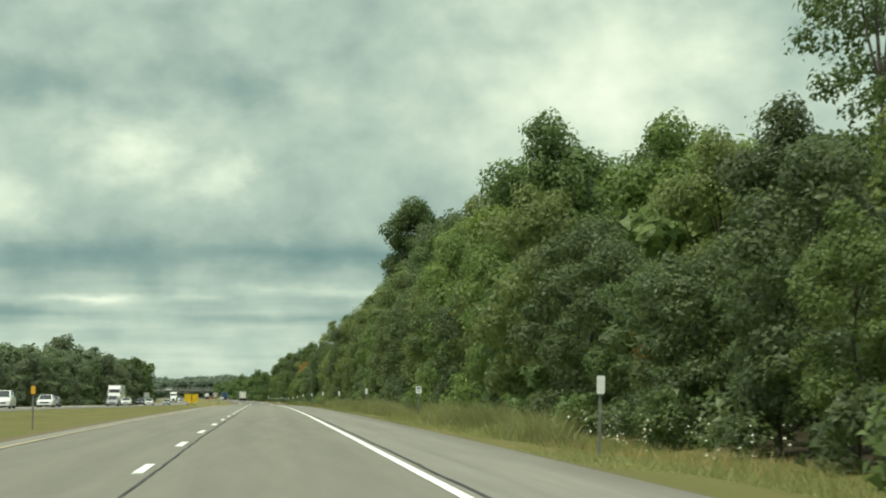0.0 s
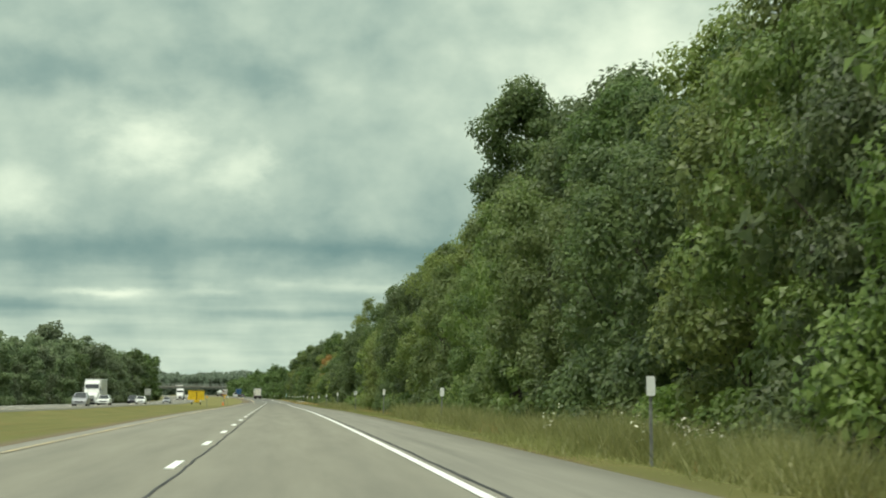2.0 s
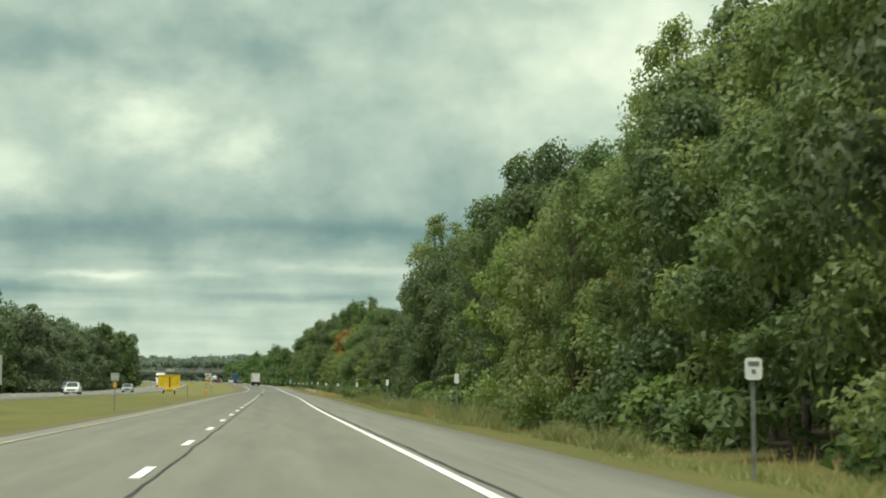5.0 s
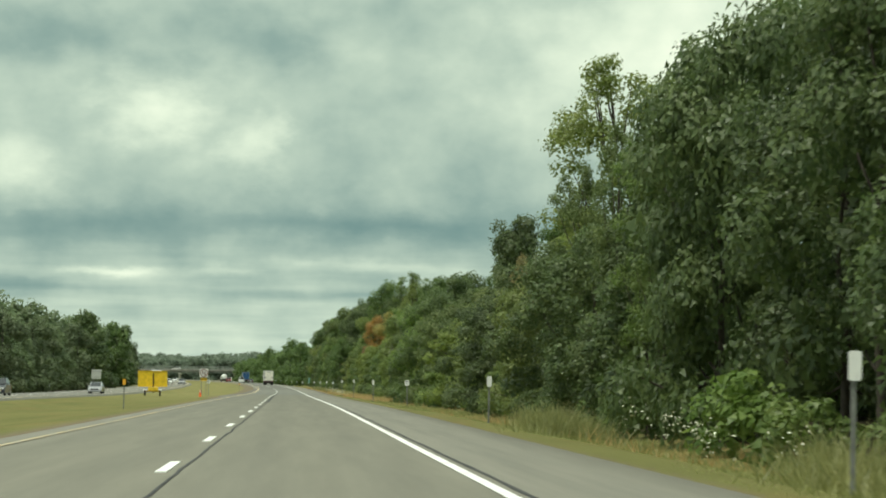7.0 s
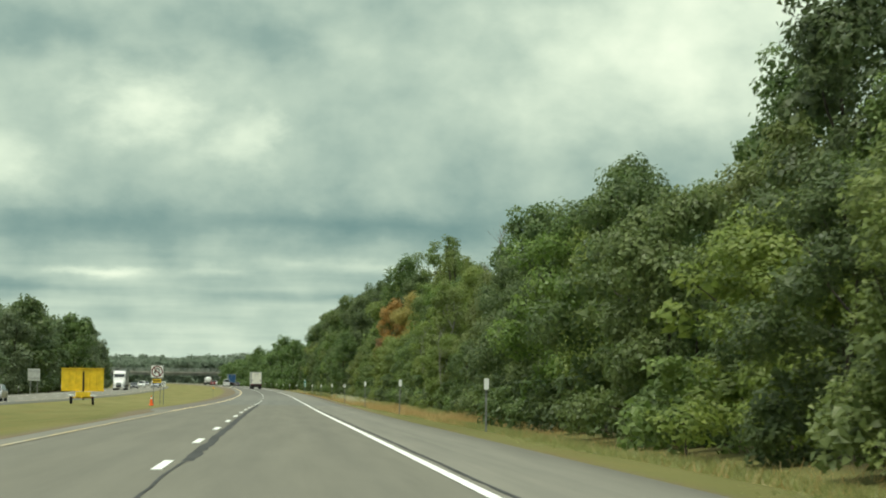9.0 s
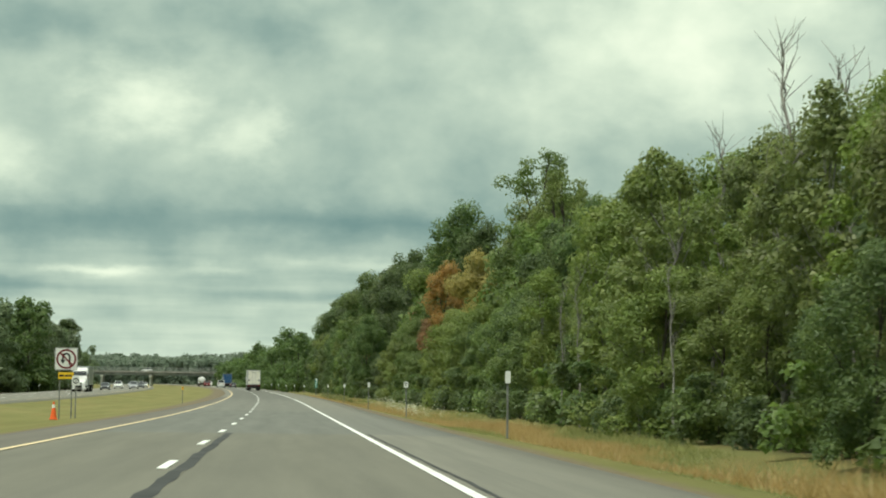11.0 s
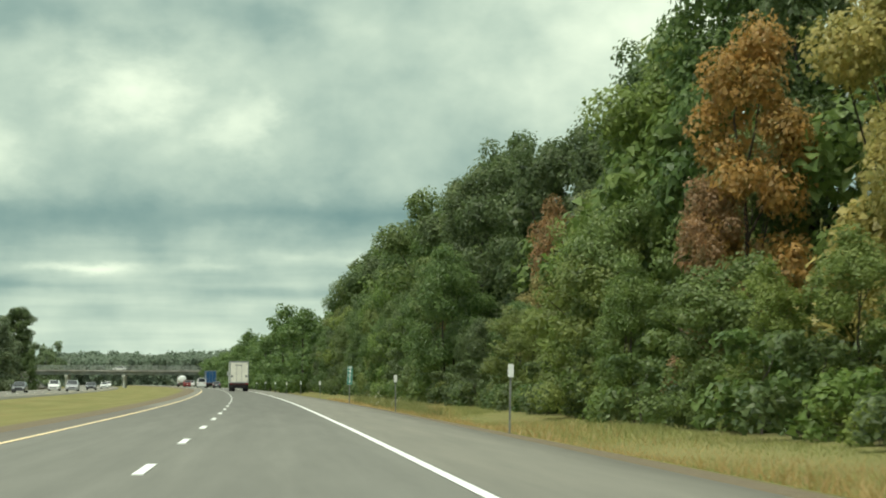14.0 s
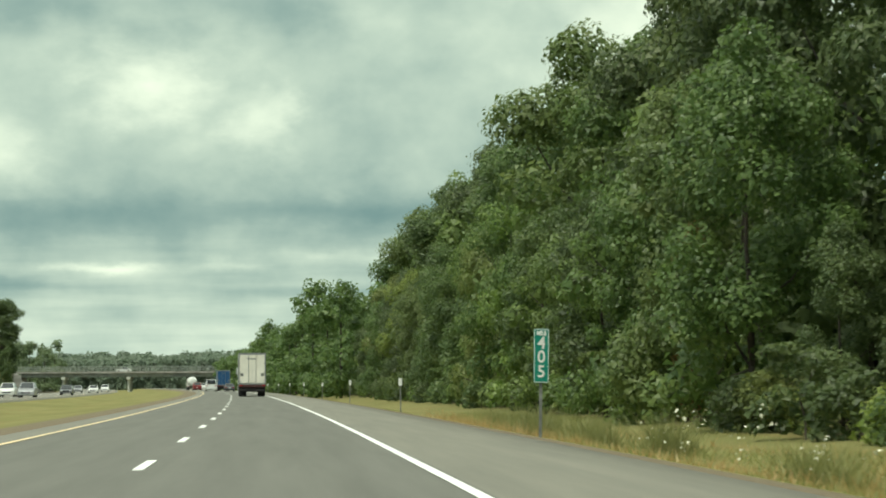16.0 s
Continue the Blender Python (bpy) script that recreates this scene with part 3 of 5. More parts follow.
def build_dashes():
    bm = box(fresh(), (0, 0, 0.002), (0.125, 2.85, 0.012))
    me = bpy.data.meshes.new("dash")
    bm.to_mesh(me)
    bm.free()
    me.materials.append(PAINT_LINE)
    for k in range(-5, 100):
        y = 2.0 + 11.41 * k
        ob = part("dash", me, None, ROAD)
        ob.matrix_basis = Matrix.Translation(spot(-1.63, y, 0.004)) @ pose(0, 0, 0, math.degrees(math.atan2(road_z(y + 2) - road_z(y - 2), 4)), 0, heading(y))
    for k in range(10, 95):
        y = 5.0 + 11.41 * k
        ob = part("dash", me, None, ROAD_BACK)
        ob.matrix_basis = Matrix.Translation(spot(-25.3, y, -0.196)) @ pose(0, 0, 0, math.degrees(math.atan2(road_z(y + 2) - road_z(y - 2), 4)), 0, heading(y))


def build_sky_wall():
    az = np.arange(-70, 71, 2.0)
    hs = [-60, 0, 100, 200, 300, 450, 600, 800, 1100, 1600]
    verts = [(3400 * math.sin(radians(a)), 3400 * math.cos(radians(a)), h) for h in hs for a in az]
    w = len(az)
    faces = [(j * w + i, j * w + i + 1, (j + 1) * w + i + 1, (j + 1) * w + i) for j in range(len(hs) - 1) for i in range(w - 1)]
    me = mesh_of("backdrop", verts, faces, cloud_material(), True)
    co = np.array([(a, h / 100) for h in hs for a in az], dtype=np.float32)
    loop = np.array([k for f in faces for k in f])
    me.uv_layers.new(name="UVMap").data.foreach_set("uv", co[loop].ravel())
    tagged(new("backdrop", me), "grey-green overcast sky with brighter gaps between clouds", "sky", kind="structure")


build_sky_wall()
build_dashes()

# ---------------------------------------------------------------- trees


def unit(v):
    return v / np.maximum(np.linalg.norm(v, axis=-1, keepdims=True), 1e-6)


TOWARDS = np.array([-0.28, -0.96])  # the side of the woods that the road sees


def leaf_faces(rng, clumps, size, cover, front=0.0, loose=0.12):
    """Pointed leaves laid evenly over the outsides of clumps (x, y, z, radius, flatness). With front the clumps on
    the side of the road carry small close leaves, those behind them large ones."""
    clumps = np.asarray(clumps, float)
    mid = clumps[:, :2].mean(0)
    wide = max(0.1, np.abs(clumps[:, :2] - mid).max())
    bottom, tall = clumps[:, 2].min(), max(0.1, np.ptp(clumps[:, 2]))
    out = []
    for c in clumps:
        s = size * (0.85 + 0.3 * rng.random())
        if front:
            side = float((c[:2] - mid) @ TOWARDS) / wide
            high = (c[2] - bottom) / tall
            if size < 0.3 and side < -0.45 and high < 0.55:
                continue
            if side < -0.3 and high < 0.72:
                s *= 1.8 if size < 0.3 else 1.25
            elif front > 1 and high < 0.42:
                s *= 1.3
        n = max(8, int(cover * 10.7 * c[3] ** 2 / (0.38 * s * s)))
        k = np.arange(n) + 0.5
        z = 1 - 2 * k / n
        g = k * 2.39996 + rng.random() * 6.283
        q = np.sqrt(1 - z * z)
        d = np.stack([np.cos(g) * q, np.sin(g) * q, z], 1) + rng.normal(size=(n, 3)) * 0.06
        keep = d @ np.array([*TOWARDS, 0.45]) > 0.02 - 0.2 * rng.random(n) if front else d[:, 2] > -0.75
        d = unit(d[keep])
        m = len(d)
        r = c[3] * (0.74 + 0.42 * rng.random(m))
        p = c[:3] + d * r[:, None] * np.array([1, 1, c[4]]) + rng.normal(size=(m, 3)) * c[3] * loose
        nr = unit(d + np.array([0, 0, 0.45]) + rng.normal(size=(m, 3)) * 0.30)
        a = unit(np.cross(nr, rng.normal(size=(m, 3))) + np.array([0, 0, -0.30]))
        b = np.cross(nr, a)
        e = (s * (0.65 + 0.7 * rng.random(m)))[:, None]
        out.append(np.stack([p - a * e * 0.35 + b * e * 0.40, p - a * e * 0.35 - b * e * 0.40, p + a * e * 0.65 - nr * e * 0.12], 1).reshape(-1, 3))
    return np.concatenate(out)


def leaf_mesh(name, rng, clumps, size, mat, cover=0.8, front=0.0, loose=0.12):
    """Foliage as one mesh."""
    v = leaf_faces(rng, clumps, size, cover, front, loose)
    return mesh_of(name, v, np.arange(len(v)).reshape(-1, 3), mat)


def tube(verts, faces, points, radii, n=6):
    base = len(verts)
    for k, (p, r) in enumerate(zip(points, radii)):
        p = Vector(p)
        d = (Vector(points[min(k + 1, len(points) - 1)]) - Vector(points[max(k - 1, 0)])).normalized()
        a = d.orthogonal().normalized()
        b = d.cross(a)
        for i in range(n):
            g = 2 * math.pi * i / n
            verts.append(p + (a * math.cos(g) + b * math.sin(g)) * r)
    for k in range(len(points) - 1):
        for i in range(n):
            j = (i + 1) % n
            faces.append((base + k * n + i, base + k * n + j, base + (k + 1) * n + j, base + (k + 1) * n + i))


def crown_clumps(rng, height, radius, base, count, shape, size):
    """Clumps along drooping boughs that stand out from the stem at uneven heights and lengths."""
    out = []
    span = height - base
    each = 6
    boughs = max(5, count // each)
    lobes = [(rng.random() * 6.283, 0.62 + 0.5 * rng.random()) for _ in range(5)]
    for i in range(boughs):
        s = (i + 0.2 + 0.6 * rng.random()) / boughs
        g = i * 2.4 + 0.5 * rng.normal()
        swell = 1.0
        for way, amount in lobes:
            k = max(0.0, math.cos(g - way)) ** 4 * 0.6
            swell = swell * (1 - k) + amount * k
        full = min(1.0, 0.62 + 1.1 * s) * (1 - max(0.0, (s - 0.40) / 0.60) ** 2.8 * (0.44 + 0.4 * shape))
        reach = radius * full * swell * (0.74 + 0.28 * rng.random())
        z0 = base + span * (0.04 + 0.88 * s)
        for k in range(each):
            q = (0.45 + 0.55 * (k + 0.6 * rng.random()) / each)
            r = reach * q
            fat = size * (1.20 - 0.55 * q) * (0.45 + 0.95 * rng.random() ** 1.3)
            turn = g + 0.42 * rng.normal() * (1.1 - 0.4 * q)
            z = z0 + size * (0.55 * rng.normal()) + reach * (0.20 * q - 0.34 * q * q)
            out.append((math.cos(turn) * r, math.sin(turn) * r, min(height - fat * 0.7, max(base * 0.75 + 0.4 * fat, z)), fat, 0.62 + 0.25 * rng.random()))
    if base < 0.6:  # skirt of low branches
        for _ in range(count // 5):
            g, q = rng.random() * 6.28, radius * (0.45 + 0.42 * rng.random())
            out.append((math.cos(g) * q, math.sin(g) * q, height * (0.04 + 0.14 * rng.random()), size * (0.55 + 0.4 * rng.random()), 0.75))
    for k in range(max(5, count // 9)):  # shoots at the top
        g, q = rng.random() * 6.28, radius * 0.5 * rng.random() ** 0.6
        out.append((math.cos(g) * q, math.sin(g) * q, height * (0.985 - 0.13 * q / (radius * 0.5) - 0.05 * rng.random()) - 0.3 * size, size * (0.34 + 0.30 * rng.random()), 1.15))
    return out


def tree_proto(name, seed, height, radius, base, clumps, leaf, leaf_mat, bark=None, shape=0.35, size=1.0, trunk=0.16, limbs=9, lean=0.0, keep=1.0, front=0.0, cover=0.78, loose=0.12):
    rng = np.random.default_rng(seed)
    ob = new(name)
    cl = crown_clumps(rng, height, radius, base, clumps, shape, size)
    if keep < 1:
        cl = [c for c in cl if rng.random() < keep]
    verts, faces = [], []
    top = height * 0.9
    spine = [(0.25 * rng.normal() * k / 6 + lean * (k / 6) ** 2, 0.25 * rng.normal() * k / 6, top * k / 6 - (0.4 if k == 0 else 0)) for k in range(7)]
    tube(verts, faces, spine, [trunk * (1.25 if k == 0 else 1 - 0.14 * k) for k in range(7)], 8)
    for c in (cl[int(i)] for i in rng.choice(len(cl), min(limbs, len(cl)), replace=False)):
        k = min(5, max(1, int(6 * (c[2] - height * 0.18) / top)))
        s = Vector(spine[k])
        e = Vector(c[:3])
        m = s.lerp(e, 0.5) + Vector((0, 0, -0.12 * (e - s).length))
        tube(verts, faces, [s, m, e], [trunk * 0.42, trunk * 0.28, trunk * 0.08], 5)
    part("trunk", mesh_of("trunk", verts, faces, bark or BARK, True), None, ob)
    part("crown", leaf_mesh("crown", rng, cl, leaf, leaf_mat, cover, front, loose), None, ob)
    return ob


def snag_proto(name, seed, height):
    """A dead tree: bare trunk with forking bare branches."""
    rng = np.random.default_rng(seed)
    ob = new(name)
    verts, faces = [], []
    spine = [(0.10 * rng.normal() * k, 0.10 * rng.normal() * k, height * k / 6 - (0.4 if k == 0 else 0)) for k in range(7)]
    tube(verts, faces, spine, [0.13 * (1.05 - 0.155 * k) for k in range(7)], 7)
    for k in range(26):
        z = height * (0.35 + 0.6 * rng.random())
        f = z / height * 6
        i = min(5, int(f))
        s = Vector(spine[i]).lerp(Vector(spine[i + 1]), f - i)
        g = rng.random() * 6.28
        ln = (1.0 - 0.6 * z / height) * (0.9 + 1.2 * rng.random())
        e = s + Vector((0.6 * math.cos(g), 0.6 * math.sin(g), 1.1 + 0.8 * rng.random())) * ln * 0.7
        m = s.lerp(e, 0.5) + Vector((0.1 * rng.normal(), 0.1 * rng.normal(), -0.08))
        tube(verts, faces, [s, m, e], [0.030, 0.020, 0.008], 4)
        for _ in range(2):
            q = m.lerp(e, rng.random())
            tube(verts, faces, [q, q + Vector((0.4 * rng.normal(), 0.4 * rng.normal(), 0.5 + 0.3 * rng.random()))], [0.012, 0.005], 4)
    part("trunk", mesh_of("trunk", verts, faces, BARK_PALE, True), None, ob)
    return ob


PROTO = {
    "edge_a": (tree_proto("tree", 11, 9.0, 3.2, 0.9, 72, 0.160, LEAF_MID, shape=0.45, size=0.88, trunk=0.11, front=1.0), 9.0),
    "edge_b": (tree_proto("tree", 12, 10.0, 2.9, 1.0, 78, 0.160, LEAF_MID, shape=0.5, size=0.85, trunk=0.10, front=1.0), 10.0),
    "edge_c": (tree_proto("tree", 13, 8.0, 3.4, 0.5, 66, 0.160, LEAF_LIGHT, shape=0.3, size=0.90, trunk=0.12, front=1.0), 8.0),
    "edge_d": (tree_proto("tree", 14, 9.5, 3.0, 0.5, 72, 0.160, LEAF_DARK, shape=0.6, size=0.88, trunk=0.12, front=1.0), 9.5),
    "tall_a": (tree_proto("tree", 21, 15.0, 3.6, 3.0, 84, 0.225, LEAF_MID, shape=0.35, size=1.14, trunk=0.18, front=1.5), 15.0),
    "tall_b": (tree_proto("tree", 22, 15.0, 3.3, 3.0, 84, 0.225, LEAF_DARK, shape=0.5, size=1.12, trunk=0.18, front=1.5), 15.0),
    "tall_c": (tree_proto("tree", 23, 14.0, 3.7, 3.0, 78, 0.225, LEAF_LIGHT, shape=0.25, size=1.18, trunk=0.17, front=1.5), 14.0),
    "airy": (tree_proto("tree", 31, 15.0, 3.3, 4.0, 126, 0.150, LEAF_OLIVE, shape=0.3, size=0.62, trunk=0.13, limbs=22, keep=0.85, cover=0.42, loose=0.2), 15.0),
    "sapling": (tree_proto("tree", 33, 8.0, 1.6, 1.6, 72, 0.14, LEAF_LIGHT, BARK_PALE, 0.3, 0.45, 0.055, 16, keep=0.85, cover=0.6, loose=0.15), 8.0),
    "far_a": (tree_proto("tree", 51, 14.0, 4.8, 0.4, 54, 0.50, LEAF_MID, shape=0.3, size=1.6, trunk=0.2, limbs=4), 14.0),
    "far_b": (tree_proto("tree", 52, 15.0, 4.4, 0.4, 54, 0.50, LEAF_DARK, shape=0.4, size=1.55, trunk=0.2, limbs=4), 15.0),
    "shrub": (tree_proto("shrub", 61, 2.4, 1.5, 0.0, 24, 0.17, LEAF_MID, shape=0.2, size=0.46, trunk=0.03, limbs=3, front=1.0, cover=0.75, loose=0.14), 2.4),
    "shrub_low": (tree_proto("shrub", 62, 1.6, 1.4, 0.0, 22, 0.155, LEAF_LIGHT, shape=0.2, size=0.42, trunk=0.02, limbs=2, front=1.0, cover=0.75, loose=0.14), 1.6),
    "dark_lone": (tree_proto("tree", 71, 15.5, 3.2, 3.0, 138, 0.19, LEAF_DARK, shape=0.0, size=0.92, trunk=0.2, limbs=20, keep=0.95, cover=0.75, loose=0.1), 15.5),
    "snag": (snag_proto("dead_tree", 81, 10.5), 10.5),
}
LABELS = {
    LEAF_MID: "leafy green roadside tree with a dense crown", LEAF_DARK: "dark green leafy tree with a dense crown", LEAF_LIGHT: "light green leafy tree at the forest edge",
    LEAF_OLIVE: "olive green tree with thin airy foliage", LEAF_FAR_HAZED: "hazy dull green tree with a full crown", LEAF_RUST: "tree with rusty orange autumn leaves", LEAF_GOLD: "tree with golden yellow autumn leaves",
}


def plant(kind, lat, y, height, mat=None, wide=1.0, group="forest along the road", turn=None, label=""):
    """A tree of that kind on the ground, scaled to its height."""
    proto, own = PROTO[kind]
    k = height * (1.0 if y < 640 else 1.05) / own
    m = Matrix.Translation(on_ground(lat, y)) @ pose(0, 0, 0, 0, 0, RNG.random() * (70 if kind[:4] in ("edge", "tall", "shru") else 360) - 35 if turn is None else turn)
    ob = copy_thing(proto, m)
    ob.scale = (k * wide, k * wide, k)
    crown = next((c for c in ob.children if c.name.startswith("crown")), None)
    own_mat = crown.data.materials[0] if crown else None
    if crown and mat and mat is not own_mat:
        crown.material_slots[0].link = "OBJECT"
        crown.material_slots[0].material = mat
    category = "shrub" if "shrub" in kind else "tree"
    text = label or ("bare grey dead tree above the young woods" if kind == "snag" else
                     "low green bush in front of the woods" if category == "shrub" else LABELS[mat or own_mat])
    tagged(ob, text, category, group)
    return ob


TOP_Y = [0, 40, 60, 75, 90, 110, 130, 160, 185, 215, 240, 265, 277, 288, 300, 332, 350, 358, 385, 400, 420, 445, 470, 510, 530, 553, 585, 605, 640, 660, 700, 740, 780, 820, 860, 930, 980, 1010, 1060, 1300]
TOP_H = [9, 9.8, 11.6, 14.4, 16.2, 15.6, 16.8, 16.8, 17.2, 16.5, 15.7, 15.8, 14.2, 14.6, 17.2, 16.0, 16.4, 11.2, 11, 11.6, 12.0, 12.0, 10.6, 11.6, 11.8, 12.4, 16.5, 17.5, 15.5, 16, 17.6, 17.2, 17.0, 16.6, 14.2, 12.2, 13.6, 12.6, 11.5, 10]


def top(y):
    return float(np.interp(y, TOP_Y, TOP_H))


def set_back(y):
    """How much further off the woods begin beyond the paved crossing."""
    return float(np.interp(y, [430, 520], [0.0, 2.2]))


# leaf mix by stretch; the dark leaves at 290-350 m stand in for shade
ZONES = [(10, 62, (1, 6, 1, 0)), (62, 105, (6, 2, 3, 0)), (105, 205, (4, 5, 1, 0)), (205, 290, (5, 2, 2, 2)), (290, 350, (1, 8, 0, 0)), (350, 435, (4, 4, 2, 2)),
         (435, 474, (1, 6, 0, 1)), (474, 530, (2, 1, 6, 2)), (530, 600, (4, 2, 4, 2)), (600, 655, (3, 1, 3, 5)), (655, 742, (2, 5, 1, 0)), (742, 2000, (3, 6, 1, 1))]


def green(y):
    """A green for a tree there: the mix changes from stretch to stretch, at 290-350 m darkened for shade."""
    share = next(w for a, b, w in ZONES if y < b)
    return [LEAF_MID, LEAF_DARK, LEAF_LIGHT, LEAF_OLIVE][int(RNG.choice(4, p=np.array(share) / sum(share)))]


def plant_forest():
    girth = {"edge_a": (3.2, 9.0), "edge_b": (2.9, 10.0), "edge_c": (3.4, 8.0), "edge_d": (3.0, 9.5)}
    y = 18.0
    while y < 830:  # low trees along the edge
        kind = ["edge_a", "edge_b", "edge_c", "edge_d"][int(RNG.integers(4))]
        young = 460 < y < 530
        h = min(top(y) * (0.42 + 0.25 * RNG.random()), 10.5) * (0.72 if young else 1)
        if 535 < y < 576:
            h = 5.5 + 2.0 * RNG.random()
        elif 576 <= y < 622 or 632 < y < 674:
            h = 4.2 + 1.5 * RNG.random()
        elif 338 < y < 402:
            h = min(h, 6.9)
        r, own = girth[kind]
        wide = min(0.95 + 0.2 * RNG.random(), 2.75 * own / (r * h))
        plant(kind, 10.6 + 0.5 * RNG.normal() + set_back(y), y, h, green(y), wide)
        y += 4.5 + 1.5 * RNG.random()
    y = 14.0
    while y < 830:  # tall trees behind them
        kind = ["tall_a", "tall_b", "tall_c"][int(RNG.integers(3))]
        more, back = set_back(y), (6.5 if 588 < y < 612 else 3.6) if 572 < y < 621 else 4.2 if 642 < y < 677 else 0
        plant(kind, 14.8 + 0.9 * RNG.normal() + more + back, y, top(y) * (0.75 + 0.065 * more + 0.12 * RNG.random()), green(y), 0.85 + 0.2 * RNG.random())
        y += 5.8 + 2.2 * RNG.random()
    y = 20.0
    while y < 800:  # bushes at the foot
        h = 1.2 + 1.5 * RNG.random() ** 1.5
        plant("shrub" if h > 1.8 else "shrub_low", 9.0 + 1.2 * RNG.random() + set_back(y), y, h, [LEAF_DARK, LEAF_MID, LEAF_DARK][int(RNG.integers(3))], 1.1)
        y += 3.6 + 4.0 * RNG.random()
    y = 436.0
    while y < 680:  # low growth where the woods stand back
        plant("shrub_low", 9.7 + 1.4 * RNG.random() + set_back(y), y, 0.9 + 0.7 * RNG.random(), [LEAF_DARK, LEAF_OLIVE, LEAF_MID][int(RNG.integers(3))], 1.15)
        y += 2.8 + 1.6 * RNG.random()


def joined_woods(name, label, trees, leaf, mat, seed, lift=1.0, cover=0.75):
    """Trees too deep in the woods or too far off to be told apart, as one object. trees: x, y, foot, height, radius."""
    rng = np.random.default_rng(seed)
    leaves, verts, faces = [], [], []
    for x, y, z, h, r in trees:
        leaves.append(leaf_faces(rng, crown_clumps(rng, h * lift, r, 0.5, 36, 0.3, r * 0.34), leaf, cover, 1.0) + np.array([x, y, z]))
        tube(verts, faces, [(x, y, z - 0.4), (x, y, z + h * 0.8)], [0.2, 0.06], 5)
    v = np.concatenate(leaves)
    me = mesh_of(name, v, np.arange(len(v)).reshape(-1, 3), mat)
    ob = tagged(new(name, me), label, "woods", kind="stuff")
    part("trunks", mesh_of("trunks", verts, faces, BARK, True), None, ob)["kind"] = "stuff"


def deep_woods():
    rng = np.random.default_rng(17)
    rows = {0: [], 1: [], 2: []}
    y = 8.0
    while y < 840:
        lat = 20.5 + 1.6 * rng.normal()
        rows[0].append((*on_ground(lat, y), top(y) * (0.68 + 0.12 * rng.random() + (0.14 if y > 700 else -0.1 if y > 640 else 0)), 4.2))
        y += 6.0 + 2.2 * rng.random()
    y = 5.0
    while y < 1230:
        rows[1].append((*on_ground(28 + 2 * rng.normal(), y), top(y) * (0.62 + 0.2 * rng.random()) * (0.78 if y < 840 else 1), 4.6))
        y += 8.0 + 3 * rng.random()
    brush = []
    y = 5.0
    while y < 840:
        for lat in (18.5,):
            brush.append((*on_ground(lat + rng.normal(), y), 4.0 + 2.0 * rng.random(), 2.6))
        y += 4.6
    joined_woods("undergrowth", "dark green undergrowth inside the woods", brush, 0.62, LEAF_DARK, 22)
    for lat in (10.5, 16.5):  # on to the bridge
        y = 836.0
        while y < 1200:
            rows[2].append((*on_ground(lat + 1.5 * rng.normal(), y), top(y) * (0.72 + 0.3 * rng.random()), 4.0))
            y += 7.0 + 3 * rng.random()
    joined_woods("woods", "dense green woods behind the roadside trees", rows[0], 0.44, LEAF_MID, 18)
    joined_woods("woods", "dark green woods deeper behind the roadside", rows[1], 0.95, LEAF_DARK, 19)
    joined_woods("woods", "dark green woods beside the distant road", rows[2], 0.50, LEAF_DARK, 20)
    left = []
    for lat, step, hmul in ((-49, 9.0, 1.0), (-58, 10.0, 1.05)):
        y = 300.0
        while y < 985:
            left.append((*on_ground(lat + 1.6 * rng.normal(), y), left_top(y) * hmul * (0.78 + 0.3 * rng.random()), 4.6))
            y += step * (0.8 + 0.4 * rng.random())
    for _ in range(46):  # beside the bridge
        left.append((-152 + 66 * rng.random(), 1255 + 60 * rng.random(), -2.6, 14 + 4.5 * rng.random(), 4.6))
    joined_woods("woods", "green woods beyond the opposite carriageway, greyed for haze", left, 0.85, LEAF_FAR_HAZED, 21)


def left_top(y):
    return float(np.interp(y, [300, 440, 540, 600, 700, 850, 985], [12, 13, 15, 17, 16.5, 17, 13]))


